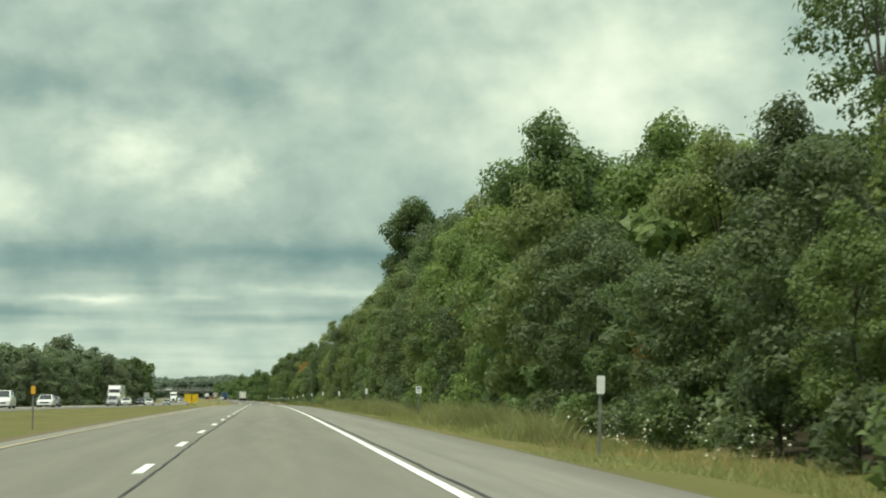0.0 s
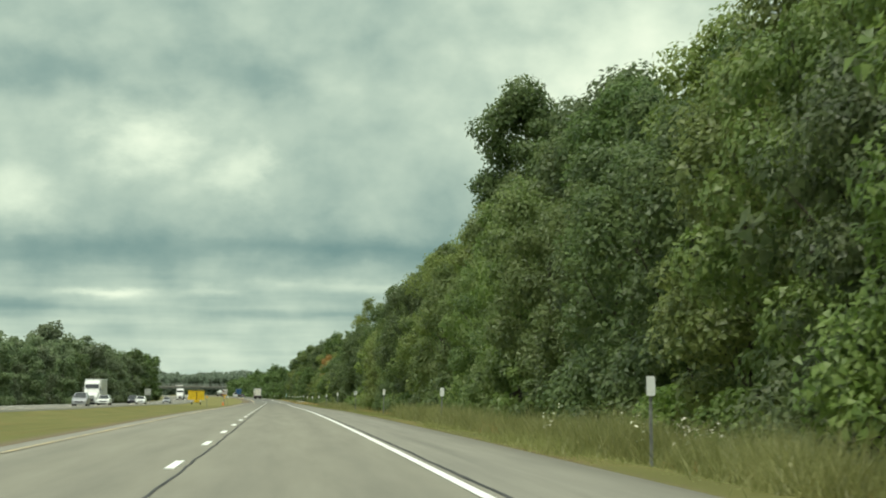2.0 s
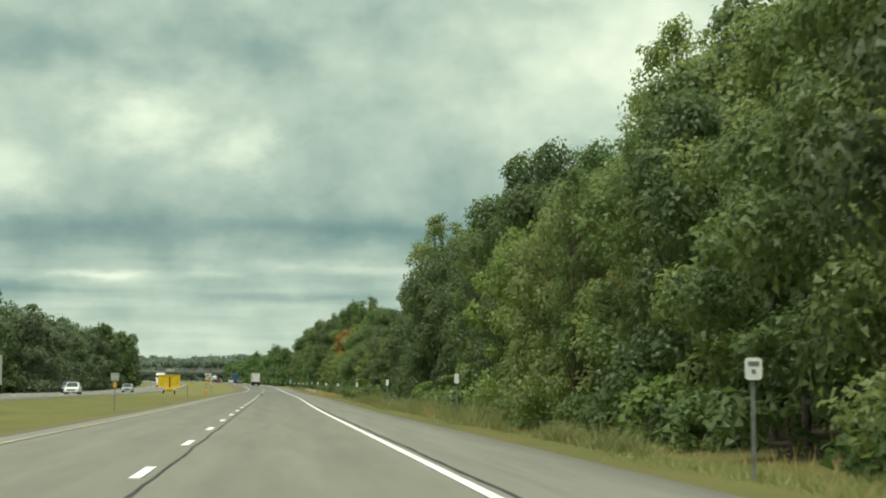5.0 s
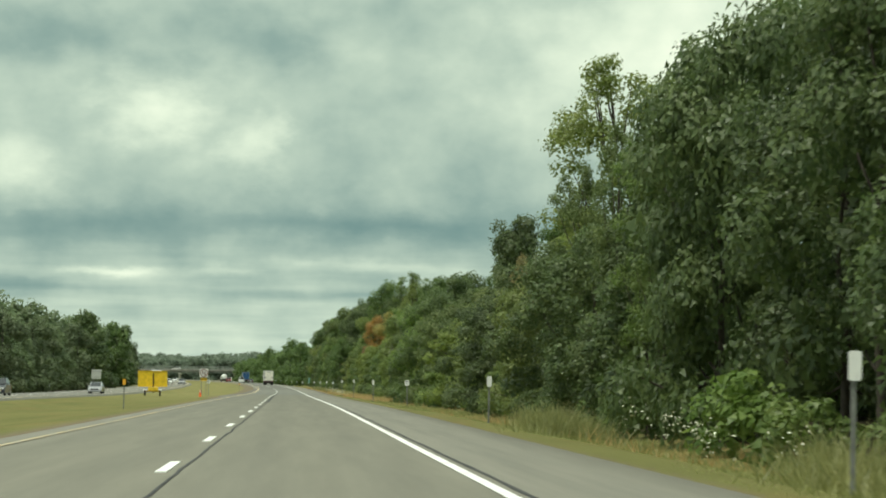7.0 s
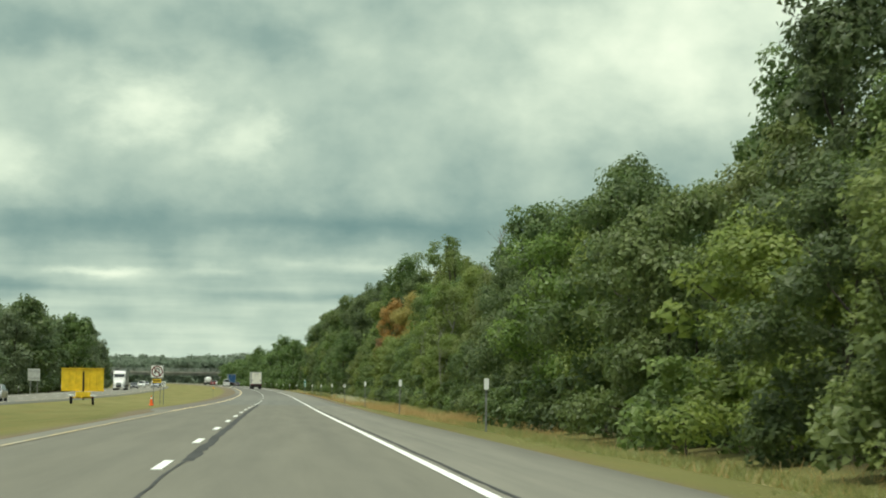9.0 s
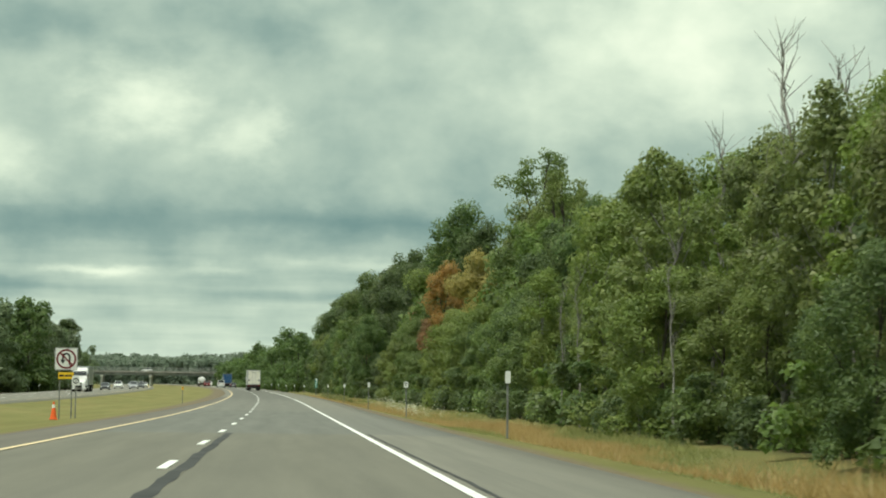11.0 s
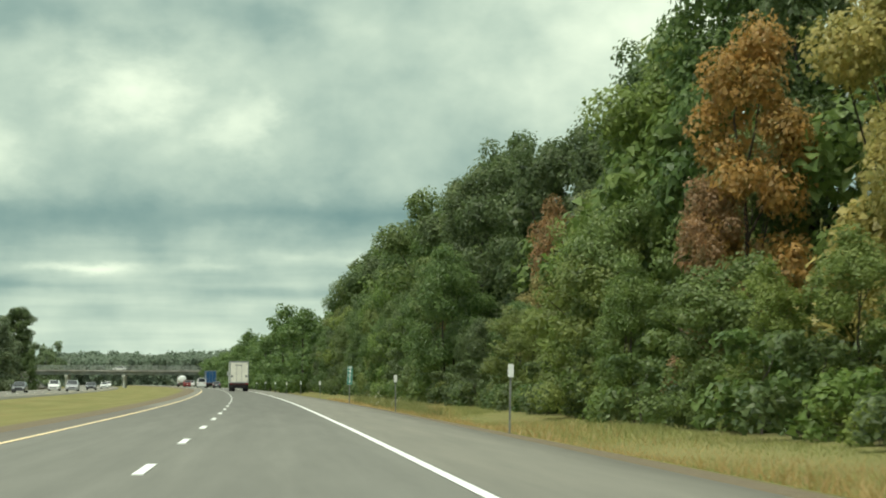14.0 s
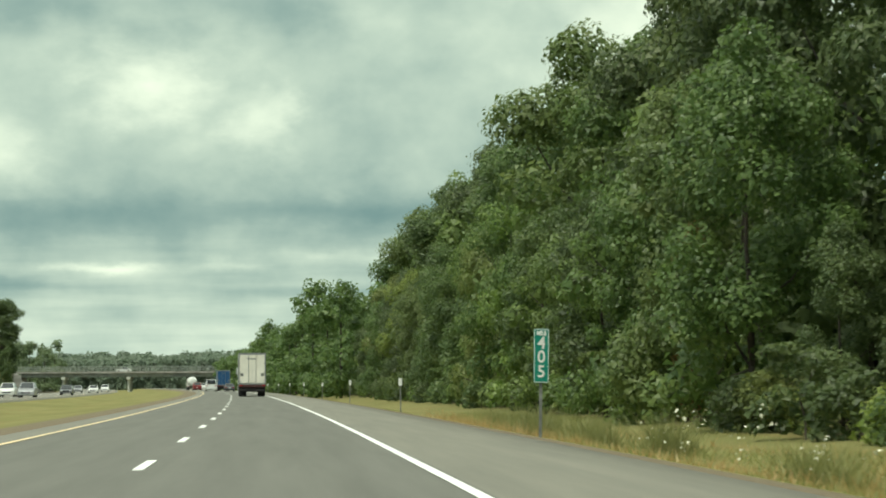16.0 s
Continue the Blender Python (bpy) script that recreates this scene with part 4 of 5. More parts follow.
def plant_single_trees():
    # single trees that stand out
    plant("dark_lone", 15.8, 206, 22.0, LEAF_DARK, 0.92, label="tall dark tree standing above the woods")
    plant("tall_b", 16.6, 199, 17.4, LEAF_DARK, 0.8)
    plant("tall_a", 16.2, 179, 17.6, LEAF_DARK, 1.0)
    plant("tall_b", 17.0, 186, 18.0, LEAF_DARK, 0.9)
    plant("tall_c", 16.4, 170, 16.4, LEAF_DARK, 1.0)
    plant("airy", 15.6, 49, 14.5, LEAF_DARK, 1.0)
    plant("dark_lone", 18.8, 55, 12.0, LEAF_DARK, 0.7)
    plant("airy", 14.8, 270, 15.6, LEAF_OLIVE, 1.0)
    plant("airy", 13.5, 360, 15.9, LEAF_OLIVE, 1.05)
    plant("airy", 15.8, 355, 15.3, LEAF_OLIVE, 0.95)
    plant("dark_lone", 14.2, 379, 10.6, LEAF_DARK, 0.7)
    plant("edge_b", 12.6, 386, 8.4, LEAF_GOLD, 0.5)
    plant("tall_b", 14.6, 405, 12.4, LEAF_DARK, 0.95)
    plant("tall_b", 15.4, 412, 11.8, LEAF_DARK, 0.95)
    plant("airy", 15.8, 467, 12.0, LEAF_DARK, 0.9)
    plant("tall_b", 14.6, 474, 10.0, LEAF_DARK, 1.1)
    for k in range(16):
        plant("sapling", 11.5 + 3.5 * RNG.random(), 472 + 3.6 * k, 6.5 + 3.0 * RNG.random(), LEAF_LIGHT, 1.0, label="slender young tree with a pale trunk")
    plant("airy", 17.6, 567, 18.4, LEAF_MID, 1.0)
    plant("airy", 18.4, 563, 16.6, LEAF_LIGHT, 0.9)
    plant("tall_c", 17.6, 572, 13.4, LEAF_LIGHT, 0.95)
    for k in range(9):
        plant(["edge_c", "edge_a", "edge_b"][k % 3], 14.6 + 1.2 * RNG.random(), 538 + 5.6 * k, 6.0 + 1.2 * RNG.random(), green(545), 0.85)
    plant("tall_a", 14.8, 611, 12.6, LEAF_RUST, 0.78)
    plant("edge_d", 13.4, 610, 7.6, LEAF_RUST, 0.7)
    plant("edge_b", 16.6, 600, 9.6, LEAF_GOLD, 0.7)
    plant("tall_c", 17.0, 603, 13.2, LEAF_GOLD, 0.9)
    for k in range(7):
        plant(["edge_d", "edge_a"][k % 2], 15.6 + 1.4 * RNG.random(), 616 + 5.5 * k, 8.6 + 2.0 * RNG.random(), green(650), 0.85)
    plant("tall_b", 17.0, 634, 16.6, LEAF_DARK, 0.85)
    plant("tall_a", 17.2, 622, 19.0, LEAF_DARK, 0.85)
    plant("tall_a", 18.6, 617, 17.0, LEAF_DARK, 0.8)
    plant("edge_c", 16.2, 594, 8.5, LEAF_OLIVE, 0.6)
    plant("edge_b", 18.0, 670, 11.9, LEAF_RUST, 0.72)
    plant("edge_d", 15.8, 661.5, 7.2, LEAF_GOLD, 0.85)
    plant("tall_b", 21.0, 668, 16.5, LEAF_DARK, 1.0)
    plant("tall_a", 20.6, 676, 17.0, LEAF_DARK, 0.95)
    plant("edge_c", 12.8, 688, 6.0, LEAF_RUST, 0.35)
    plant("tall_b", 19.0, 628, 17.0, LEAF_DARK, 0.95)
    plant("tall_b", 18.4, 692, 18.6, LEAF_DARK, 0.8)
    plant("edge_c", 12.6, 624, 7.0, LEAF_OLIVE, 1.0)
    plant("edge_b", 11.8, 262, 7.0, LEAF_GOLD, 0.7)
    plant("edge_b", 11.0, 57, 4.0, LEAF_RUST, 0.7)
    plant("tall_b", 13.4, 462, 11.6, LEAF_DARK, 0.95)
    plant("edge_d", 11.6, 457, 8.2, LEAF_DARK, 0.85)
    plant("edge_b", 12.4, 470, 8.0, LEAF_OLIVE, 0.8)
    for lat, y, h in ((9.7, 331, 9.0), (9.9, 337.5, 10.0), (9.4, 327, 8.5), (9.8, 345, 9.5), (9.6, 262, 9.0), (9.9, 251, 9.5), (9.7, 296, 9.0)):
        plant("airy", lat, y, h, LEAF_MID, 0.7, label="slender green tree with a bare lower trunk")
    for lat, y, h in ((15.5, 493, 12.5), (16.3, 489, 11.0), (15.0, 502, 10.5), (13.0, 484, 8.0)):
        plant("snag", lat, y, h)
    for lat, y, h in ((10.6, 487, 5.6), (10.9, 494, 6.4), (11.1, 499, 5.2), (11.0, 507, 6.2), (11.3, 514, 5.8)):
        plant("snag", lat, y, h, wide=0.55, label="thin pale dead trunk at the edge of the woods")
    # beyond the opposite carriageway
    y = 300.0
    while y < 985:
        plant(["far_a", "far_b"][int(RNG.integers(2))], -41.5 + 1.6 * RNG.normal(), y, left_top(y) * 0.85 * (0.8 + 0.3 * RNG.random()), [LEAF_FAR_HAZED, LEAF_FAR_HAZED, LEAF_DARK, LEAF_FAR_HAZED][int(RNG.integers(4))], 1.0, "trees beyond the opposite carriageway")
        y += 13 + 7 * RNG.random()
    plant("far_a", -58.5, 597, 21.0, LEAF_FAR_HAZED, 1.2, "trees beyond the opposite carriageway")
    plant("far_b", -54.0, 608, 18.0, LEAF_FAR_HAZED, 1.1, "trees beyond the opposite carriageway")
    plant("dark_lone", -48.5, 1117, 22.5, LEAF_DARK, 1.2, "trees beyond the opposite carriageway", label="lone dark tree with a ragged crown")
    plant("far_b", -40.0, 1003, 9.0, LEAF_DARK, 0.7, "trees beyond the opposite carriageway")
    plant("far_b", -52.0, 1010, 9.0, LEAF_DARK, 0.9, "trees beyond the opposite carriageway")


def far_woods():
    """The wooded skyline behind the bridge."""
    rng = np.random.default_rng(91)
    cl = []
    for x in np.arange(-430, 230, 3.0):
        for row, back in enumerate((0, 22, 44)):
            y = 1440 + back + 0.06 * abs(x) + 5 * rng.normal()
            h = (14.0 + 1.0 * row) * (0.90 + 0.16 * rng.random()) * (1 + 0.08 * math.sin(x * 0.021 + row) + 0.05 * math.sin(x * 0.09 + 2 * row))
            h += 1.2
            for k in range(3):
                r = 1.8 + 1.2 * rng.random()
                cl.append((x + 1.6 * rng.normal(), y + 2 * rng.normal(), -2.3 + h * (0.76 + 0.06 * rng.random()) - 0.4 * r, r, 0.8))
            for k in range(4):
                r = 1.9 + 1.3 * rng.random()
                cl.append((x + 1.6 * rng.normal(), y - 1 + 1.5 * rng.normal(), -2.3 + h * (0.02 + 0.18 * k + 0.04 * rng.normal()), r, 0.9))
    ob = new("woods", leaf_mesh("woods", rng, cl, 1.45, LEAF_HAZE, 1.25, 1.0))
    tagged(ob, "distant green woods along the horizon, leaf colour paled for haze", "woods", kind="stuff")


# ---------------------------------------------------------------- grass and weeds


def blades(name, label, count, area, tall, mat, seed, width=0.035):
    """Upright bent blades over a strip; area gives lat and y of each, tall its height."""
    rng = np.random.default_rng(seed)
    lat, y = area(rng, count)
    h = tall(rng, lat, y)
    keep = h > 0.05
    lat, y, h = lat[keep], y[keep], h[keep]
    n = len(lat)
    bx = np.array([road_x(v) for v in y]) + lat
    bz = np.array([road_z(v) for v in y]) + np.interp(lat, [g[0] for g in GROUND], [g[1] for g in GROUND]) - 0.03
    g = rng.random(n) * 6.283
    w = width * (0.7 + 0.8 * rng.random(n))
    lean = h * (0.25 + 0.75 * rng.random(n))
    lg = rng.random(n) * 6.283
    base = np.stack([bx, y, bz], 1)
    side = np.stack([np.cos(g) * w, np.sin(g) * w, np.zeros(n)], 1)
    tip = base + np.stack([np.cos(lg) * lean, np.sin(lg) * lean, h], 1)
    v = np.stack([base - side, base + side, tip], 1).reshape(-1, 3)
    me = bpy.data.meshes.new(name)
    me.from_pydata(v.tolist(), [], np.arange(n * 3).reshape(-1, 3).tolist())
    me.materials.append(mat)
    tagged(new(name, me), label, name, kind="stuff")


def patchy(lat, y, scale, seed):
    return np.array([noise.noise((a * 0.35, b * scale, seed)) for a, b in zip(lat, y)])


def grow_verges():
    def verge(rng, n):
        y = 25 + 700 * rng.random(n)
        inner = np.interp(y, [420, 580], [4.12, 5.4])
        return inner + (8.95 - inner + np.interp(y, [430, 520], [0, 2.2])) * rng.random(n), y

    def verge_tall(rng, lat, y):
        p = patchy(lat, y, 0.07, 2.0)
        wild = np.interp(y, [0, 150, 200, 300, 330, 440, 800], [0.7, 0.66, 0.44, 0.36, 0.34, 0.36, 0.34])
        edge = np.interp(lat - np.interp(y, [420, 580], [0, 1.3]), [4.1, 4.6, 5.4, 9.0], [0.16, 0.34, 0.75, 1.0])
        return edge * wild * np.clip(0.34 + 0.80 * p, 0.16, 1.0) * (0.5 + 0.8 * rng.random(len(lat)))

    blades("grass", "tall pale green roadside weeds and grass", 330000, verge, verge_tall, GRASS_BLADE, 5, 0.009)

    # bushy stands of tall pale weeds
    stands = np.random.default_rng(41)
    where = [(5.6 + 0.9 * stands.random() + (1.5 if y > 520 else 0), y, 0.5 + 0.55 * stands.random(), 0.45 + 0.45 * stands.random())
             for a, b, n in ((40, 74, 26), (84, 178, 74), (226, 300, 14), (319, 330, 6), (640, 700, 14)) for y in a + (b - a) * stands.random(n)]

    def stand(rng, n):
        pick = rng.integers(len(where), size=n)
        w = np.array(where)[pick]
        off = rng.normal(size=(n, 2)) * w[:, 3:4] * np.array([0.5, 0.8])
        stand.tall = w[:, 2] * np.exp(-0.35 * ((off / w[:, 3:4]) ** 2).sum(1))
        return w[:, 0] + off[:, 0], w[:, 1] + off[:, 1]

    blades("weeds", "bushy stands of tall pale roadside weeds", 90000, stand, lambda rng, lat, y: stand.tall * (0.55 + 0.6 * rng.random(len(lat))), GRASS_BLADE, 9, 0.010)

    def dry(rng, n):
        return 5.4 + 4.2 * rng.random(n), np.choose(rng.integers(4, size=n), [430 + 80 * rng.random(n), 420 + 100 * rng.random(n), 510 + 190 * rng.random(n), 30 + 390 * rng.random(n)])

    blades("grass", "dry reddish brown grass beside the road", 60000, dry, lambda rng, lat, y: np.clip(0.22 + 0.6 * patchy(lat, y, 0.05, 8.0), 0, 0.5) * (0.5 + 0.8 * rng.random(len(lat))), GRASS_DRY, 6, 0.008)

    rng = np.random.default_rng(8)
    cl = []
    for y0, y1, n, lat0 in ((533, 556, 110, 6.6), (508, 530, 12, 6.8), (304, 318, 20, 7.0), (650, 662, 10, 6.6), (30, 46, 16, 7.0), (108, 122, 44, 6.9)):
        for _ in range(n):
            lat, y = lat0 + 0.7 * rng.normal(), y0 + (y1 - y0) * rng.random()
            p = on_ground(lat, y, 0.35 + 0.45 * rng.random())
            cl.append((p.x, p.y, p.z, 0.14, 1.4))
    ob = new("wildflowers", leaf_mesh("wildflowers", rng, cl, 0.05, PETAL, 0.045, loose=0.6))
    tagged(ob, "small white wildflowers among the weeds", "flowers", kind="stuff")


# ---------------------------------------------------------------- posts and signs


def plate(bm, width, height, thick, z, radius, n=4):
    """An upright plate in the x-z plane with rounded corners, facing -y."""
    ring = []
    for cx, cz, a0 in ((1, 1, 0), (-1, 1, 90), (-1, -1, 180), (1, -1, 270)):
        for k in range(n + 1):
            a = radians(a0 + 90 * k / n)
            ring.append((cx * (width / 2 - radius) + radius * math.cos(a), z + cz * (height / 2 - radius) + radius * math.sin(a)))
    return loft(bm, [[(x, -thick / 2, zz) for x, zz in ring], [(x, thick / 2, zz) for x, zz in ring]])


def channel(bm, height, w=0.042, below=0.4, x=0.0, y=0.02):
    """A U-section sign post."""
    box(bm, (x, y + 0.012, height / 2 - below / 2), (w, 0.006, height + below))
    for s in (-1, 1):
        box(bm, (x + s * w / 2, y + 0.024, height / 2 - below / 2), (0.006, 0.026, height + below))
    return bm


def delineator(name, width, height, mat, label, z=1.1):
    ob = thing(name, Matrix(), label, "road marker", "markers along the road")
    part("post", channel(fresh(), z + height / 2), POST_GREY, ob)
    part("plate", plate(fresh(), width, height, 0.006, z, min(width, height) * 0.22), mat, ob)
    return ob


def place_markers():
    tall = delineator("delineator_post", 0.135, 0.30, WHITE_SHEET, "white reflector plate on a thin grey steel post")
    wide = delineator("delineator_post", 0.205, 0.26, WHITE_SHEET, "square white marker plate on a grey steel post")
    bm = fresh()
    for i, (w, z) in enumerate(((0.13, 1.16), (0.05, 1.07))):
        box(bm, (0, -0.006, z), (w, 0.004, 0.05))
    part("print", bm, POST_GREY, wide, "unreadable dark lettering")
    ys = [-4.5, 32.4, 71.1, 108.1, 147.0, 184.0, 220.0, 257.5, 295.3, 332.0, 370.8, 406.9, 444.0, 481.1, 520.7, 556.0, 594.9, 631.5, 706.6, 744.0, 781.4, 818.8, 856.2, 893.6, 931.0]
    zs = [1.06, 1.06, 1.05, 1.09, 1.05, 1.12, 1.18, 1.24, 1.18, 1.06, 1.05, 1.14, 1.3, 1.40, 1.35, 1.39, 1.31, 1.25, 1.08, 1.09, 1.02, 1.05, 1.05, 1.05, 1.05]
    for k, (y, z) in enumerate(zip(ys, zs)):
        proto = wide if k in (2, 6, 10, 14) else tall
        copy_thing(proto, Matrix.Translation(spot(5.32, y, z - 1.1)) @ pose(0, 0, 0, 0.8 * math.sin(k * 2.3), 1.2 * math.sin(k * 1.7), heading(y) + 6 * math.sin(k * 3.1)))
    for ob in (tall, wide):
        for c in (ob, *ob.children_recursive):
            bpy.data.objects.remove(c)
    amber = delineator("median_marker", 0.13, 0.24, AMBER_SHEET, "amber reflector plate on a thin dark post in the median", 1.15)
    for lat, y in ((-6.9, 59.0), (-7.3, 287.0), (-7.3, 361.0), (-7.4, 586.0)):
        copy_thing(amber, Matrix.Translation(on_ground(lat, y)) @ pose(0, 0, 0, 0, 0.5, heading(y)))
    for c in (amber, *amber.children_recursive):
        bpy.data.objects.remove(c)
    back = delineator("delineator_post", 0.13, 0.30, WHITE_SHEET, "white reflector plate on a post beyond the opposite lanes")
    for k in range(14):
        y = 380 + 60.0 * k
        copy_thing(back, Matrix.Translation(on_ground(-33.6, y)) @ pose(0, 0, 0, 0, 0, heading(y) + 180))
    for c in (back, *back.children_recursive):
        bpy.data.objects.remove(c)


def lettering(text, size, mat, parent, where, name="lettering", squeeze=1.0):
    cu = bpy.data.curves.new(name, "FONT")
    cu.body, cu.size, cu.align_x, cu.align_y, cu.extrude, cu.offset = text, size, "CENTER", "CENTER", 0.002, 0.006
    tmp = bpy.data.objects.new(name, cu)
    me = bpy.data.meshes.new_from_object(tmp)
    bpy.data.objects.remove(tmp)
    me.materials.clear()
    me.materials.append(mat)
    me.transform(Matrix.Translation(where) @ pose(0, 0, 0, 90) @ Matrix.Diagonal((squeeze, 1, 1, 1)))
    return part(name, me, None, parent)


def border(bm, width, height, z, y, line, inset, radius):
    """A rounded frame line on a plate."""
    def ring(w, h, r):
        out = []
        for cx, cz, a0 in ((1, 1, 0), (-1, 1, 90), (-1, -1, 180), (1, -1, 270)):
            for k in range(5):
                a = radians(a0 + 22.5 * k)
                out.append(bm.verts.new((cx * (w / 2 - r) + r * math.cos(a), y, z + cz * (h / 2 - r) + r * math.sin(a))))
        return out
    a, b = ring(width - 2 * inset, height - 2 * inset, radius), ring(width - 2 * inset - 2 * line, height - 2 * inset - 2 * line, max(0.004, radius - line))
    for i in range(len(a)):
        j = (i + 1) % len(a)
        bm.faces.new((a[i], a[j], b[j], b[i]))
    bmesh.ops.recalc_face_normals(bm, faces=bm.faces)
    return bm


def mile_sign():
    y = 668.4
    ob = thing("mile_sign", Matrix.Translation(spot(5.36, y)) @ pose(0, 0, 0, 0, 1.0, heading(y)), "tall narrow green mile sign with white digits on a thin post", "road sign")
    part("post", channel(fresh(), 2.0, 0.055, 0.5), POST_GREY, ob)
    face = part("panel", plate(fresh(), 0.315, 1.10, 0.006, 1.53, 0.04), GREEN_SHEET, ob)
    part("border", border(fresh(), 0.315, 1.10, 1.53, -0.0055, 0.012, 0.008, 0.035), WHITE_SHEET, face)
    lettering("MILE", 0.125, WHITE_SHEET, face, (0, -0.006, 1.985), squeeze=0.78)
    for digit, z in (("4", 1.78), ("0", 1.50), ("5", 1.20)):
        lettering(digit, 0.34, WHITE_SHEET, face, (0, -0.006, z), "digit", 0.95)


def u_turn_sign():
    y = 534.0
    m = Matrix.Translation(on_ground(-11.0, y)) @ pose(0, 0, 0, 0, 0, heading(y) + 3)
    ob = thing("no_u_turn_sign", m, "square white no U-turn sign over a yellow plaque on steel posts", "road sign")
    zc = 3.02
    for x in (-0.30, 0.30):
        part("post", channel(fresh(), 3.4, 0.06, 0.5, x), POST_GREY, ob)
    face = part("panel", plate(fresh(), 1.14, 1.14, 0.008, zc, 0.06), WHITE_SHEET, ob)
    part("border", border(fresh(), 1.14, 1.14, zc, -0.0065, 0.02, 0.015, 0.05), BLACK, face)
    bm = fresh()
    arrow = [(0.17, -0.30), (0.17, 0.10)] + [(0.17 * math.cos(radians(a)), 0.10 + 0.17 * math.sin(radians(a))) for a in range(30, 181, 30)] + [(-0.17, -0.06)]
    for (x0, z0), (x1, z1) in zip(arrow, arrow[1:]):
        d = Vector((x1 - x0, 0, z1 - z0))
        box(bm, ((x0 + x1) / 2, -0.008, zc + (z0 + z1) / 2), (0.085, 0.004, d.length + 0.05), turn=pose(0, 0, 0, 0, math.degrees(math.atan2(d.x, d.z)), 0))
    a = [bm.verts.new((x, -0.010, zc + z)) for x, z in ((-0.30, -0.04), (-0.04, -0.04), (-0.17, -0.26))]
    bm.faces.new(a)
    part("arrow", bm, BLACK, face)
    bm = fresh()
    n = 40
    rings = [[bm.verts.new((r * math.cos(6.2832 * k / n), -0.013, zc + r * math.sin(6.2832 * k / n))) for k in range(n)] for r in (0.50, 0.405)]
    for k in range(n):
        j = (k + 1) % n
        bm.faces.new((rings[0][k], rings[0][j], rings[1][j], rings[1][k]))
    box(bm, (0, -0.0145, zc), (0.085, 0.003, 0.86), turn=pose(0, 0, 0, 0, -45, 0))
    part("ring", bm, RED_PRINT, face, "dark red ring with a slash")
    low = part("plaque", plate(fresh(), 0.76, 0.33, 0.006, 2.18, 0.03), YELLOW_SHEET, ob, "yellow plaque with dark lettering")
    bm = fresh()
    for x, w in ((-0.21, 0.24), (0.02, 0.14), (0.21, 0.18)):
        box(bm, (x, -0.005, 2.18), (w, 0.004, 0.10))
    part("print", bm, BLACK, low)
    m2 = Matrix.Translation(on_ground(-10.3, y - 2.0)) @ pose(0, 0, 0, 0, 0, heading(y) - 4)
    ob = thing("small_sign", m2, "small white sign with a black ring on its own post", "road sign")
    part("post", channel(fresh(), 2.05, 0.06, 0.5), POST_GREY, ob)
    face = part("panel", plate(fresh(), 0.38, 0.45, 0.006, 1.85, 0.04), WHITE_SHEET, ob)
    bm = fresh()
    rings = [[bm.verts.new((r * math.cos(6.2832 * k / n), -0.006, 1.85 + r * math.sin(6.2832 * k / n))) for k in range(n)] for r in (0.145, 0.100)]
    for k in range(n):
        j = (k + 1) % n
        bm.faces.new((rings[0][k], rings[0][j], rings[1][j], rings[1][k]))
    box(bm, (0, -0.007, 1.85), (0.05, 0.003, 0.12))
    part("ring", bm, BLACK, face)


def traffic_cone(lat, y):
    ob = thing("traffic_cone", Matrix.Translation(on_ground(lat, y, 0.01)), "orange traffic cone with a pale reflective collar", "traffic cone")
    part("base", box(fresh(), (0, 0, 0.025), (0.40, 0.40, 0.05), 0.015), ORANGE, ob)
    part("cone", rod(fresh(), (0, 0, 0.05), (0, 0, 0.88), 0.17, 0.035, 20), ORANGE, ob)
    part("collar", rod(fresh(), (0, 0, 0.58), (0, 0, 0.74), 0.087, 0.063, 20), WHITE_SHEET, ob)


def back_sign():
    y = 642.0
    ob = thing("sign_back", Matrix.Translation(on_ground(-34.0, y)) @ pose(0, 0, 0, 0, 0, heading(y) - 6), "bare pale back of a sign beyond the opposite lanes", "road sign")
    for x in (-0.5, 0.5):
        part("post", box(fresh(), (x, 0.08, 1.5), (0.12, 0.10, 4.0), 0.01), POST_GREY, ob)
    part("panel", plate(fresh(), 1.75, 1.7, 0.02, 2.9, 0.06), BARE_SHEET, ob)
    for z in (2.4, 3.4):
        part("stiffener", box(fresh(), (0, -0.03, z), (1.65, 0.03, 0.06), 0.005), STEEL, ob)


def wheel(ob, x, y, r, w=0.22, out=1):
    tyre = part("wheel", rod(fresh(), (x - w / 2, y, r), (x + w / 2, y, r), r, n=22), RUBBER, ob, smooth=False)
    part("rim", rod(fresh(), (x + out * (w / 2 - 0.02), y, r), (x + out * (w / 2 + 0.012), y, r), r * 0.62, r * 0.5, 16), RIM, tyre)


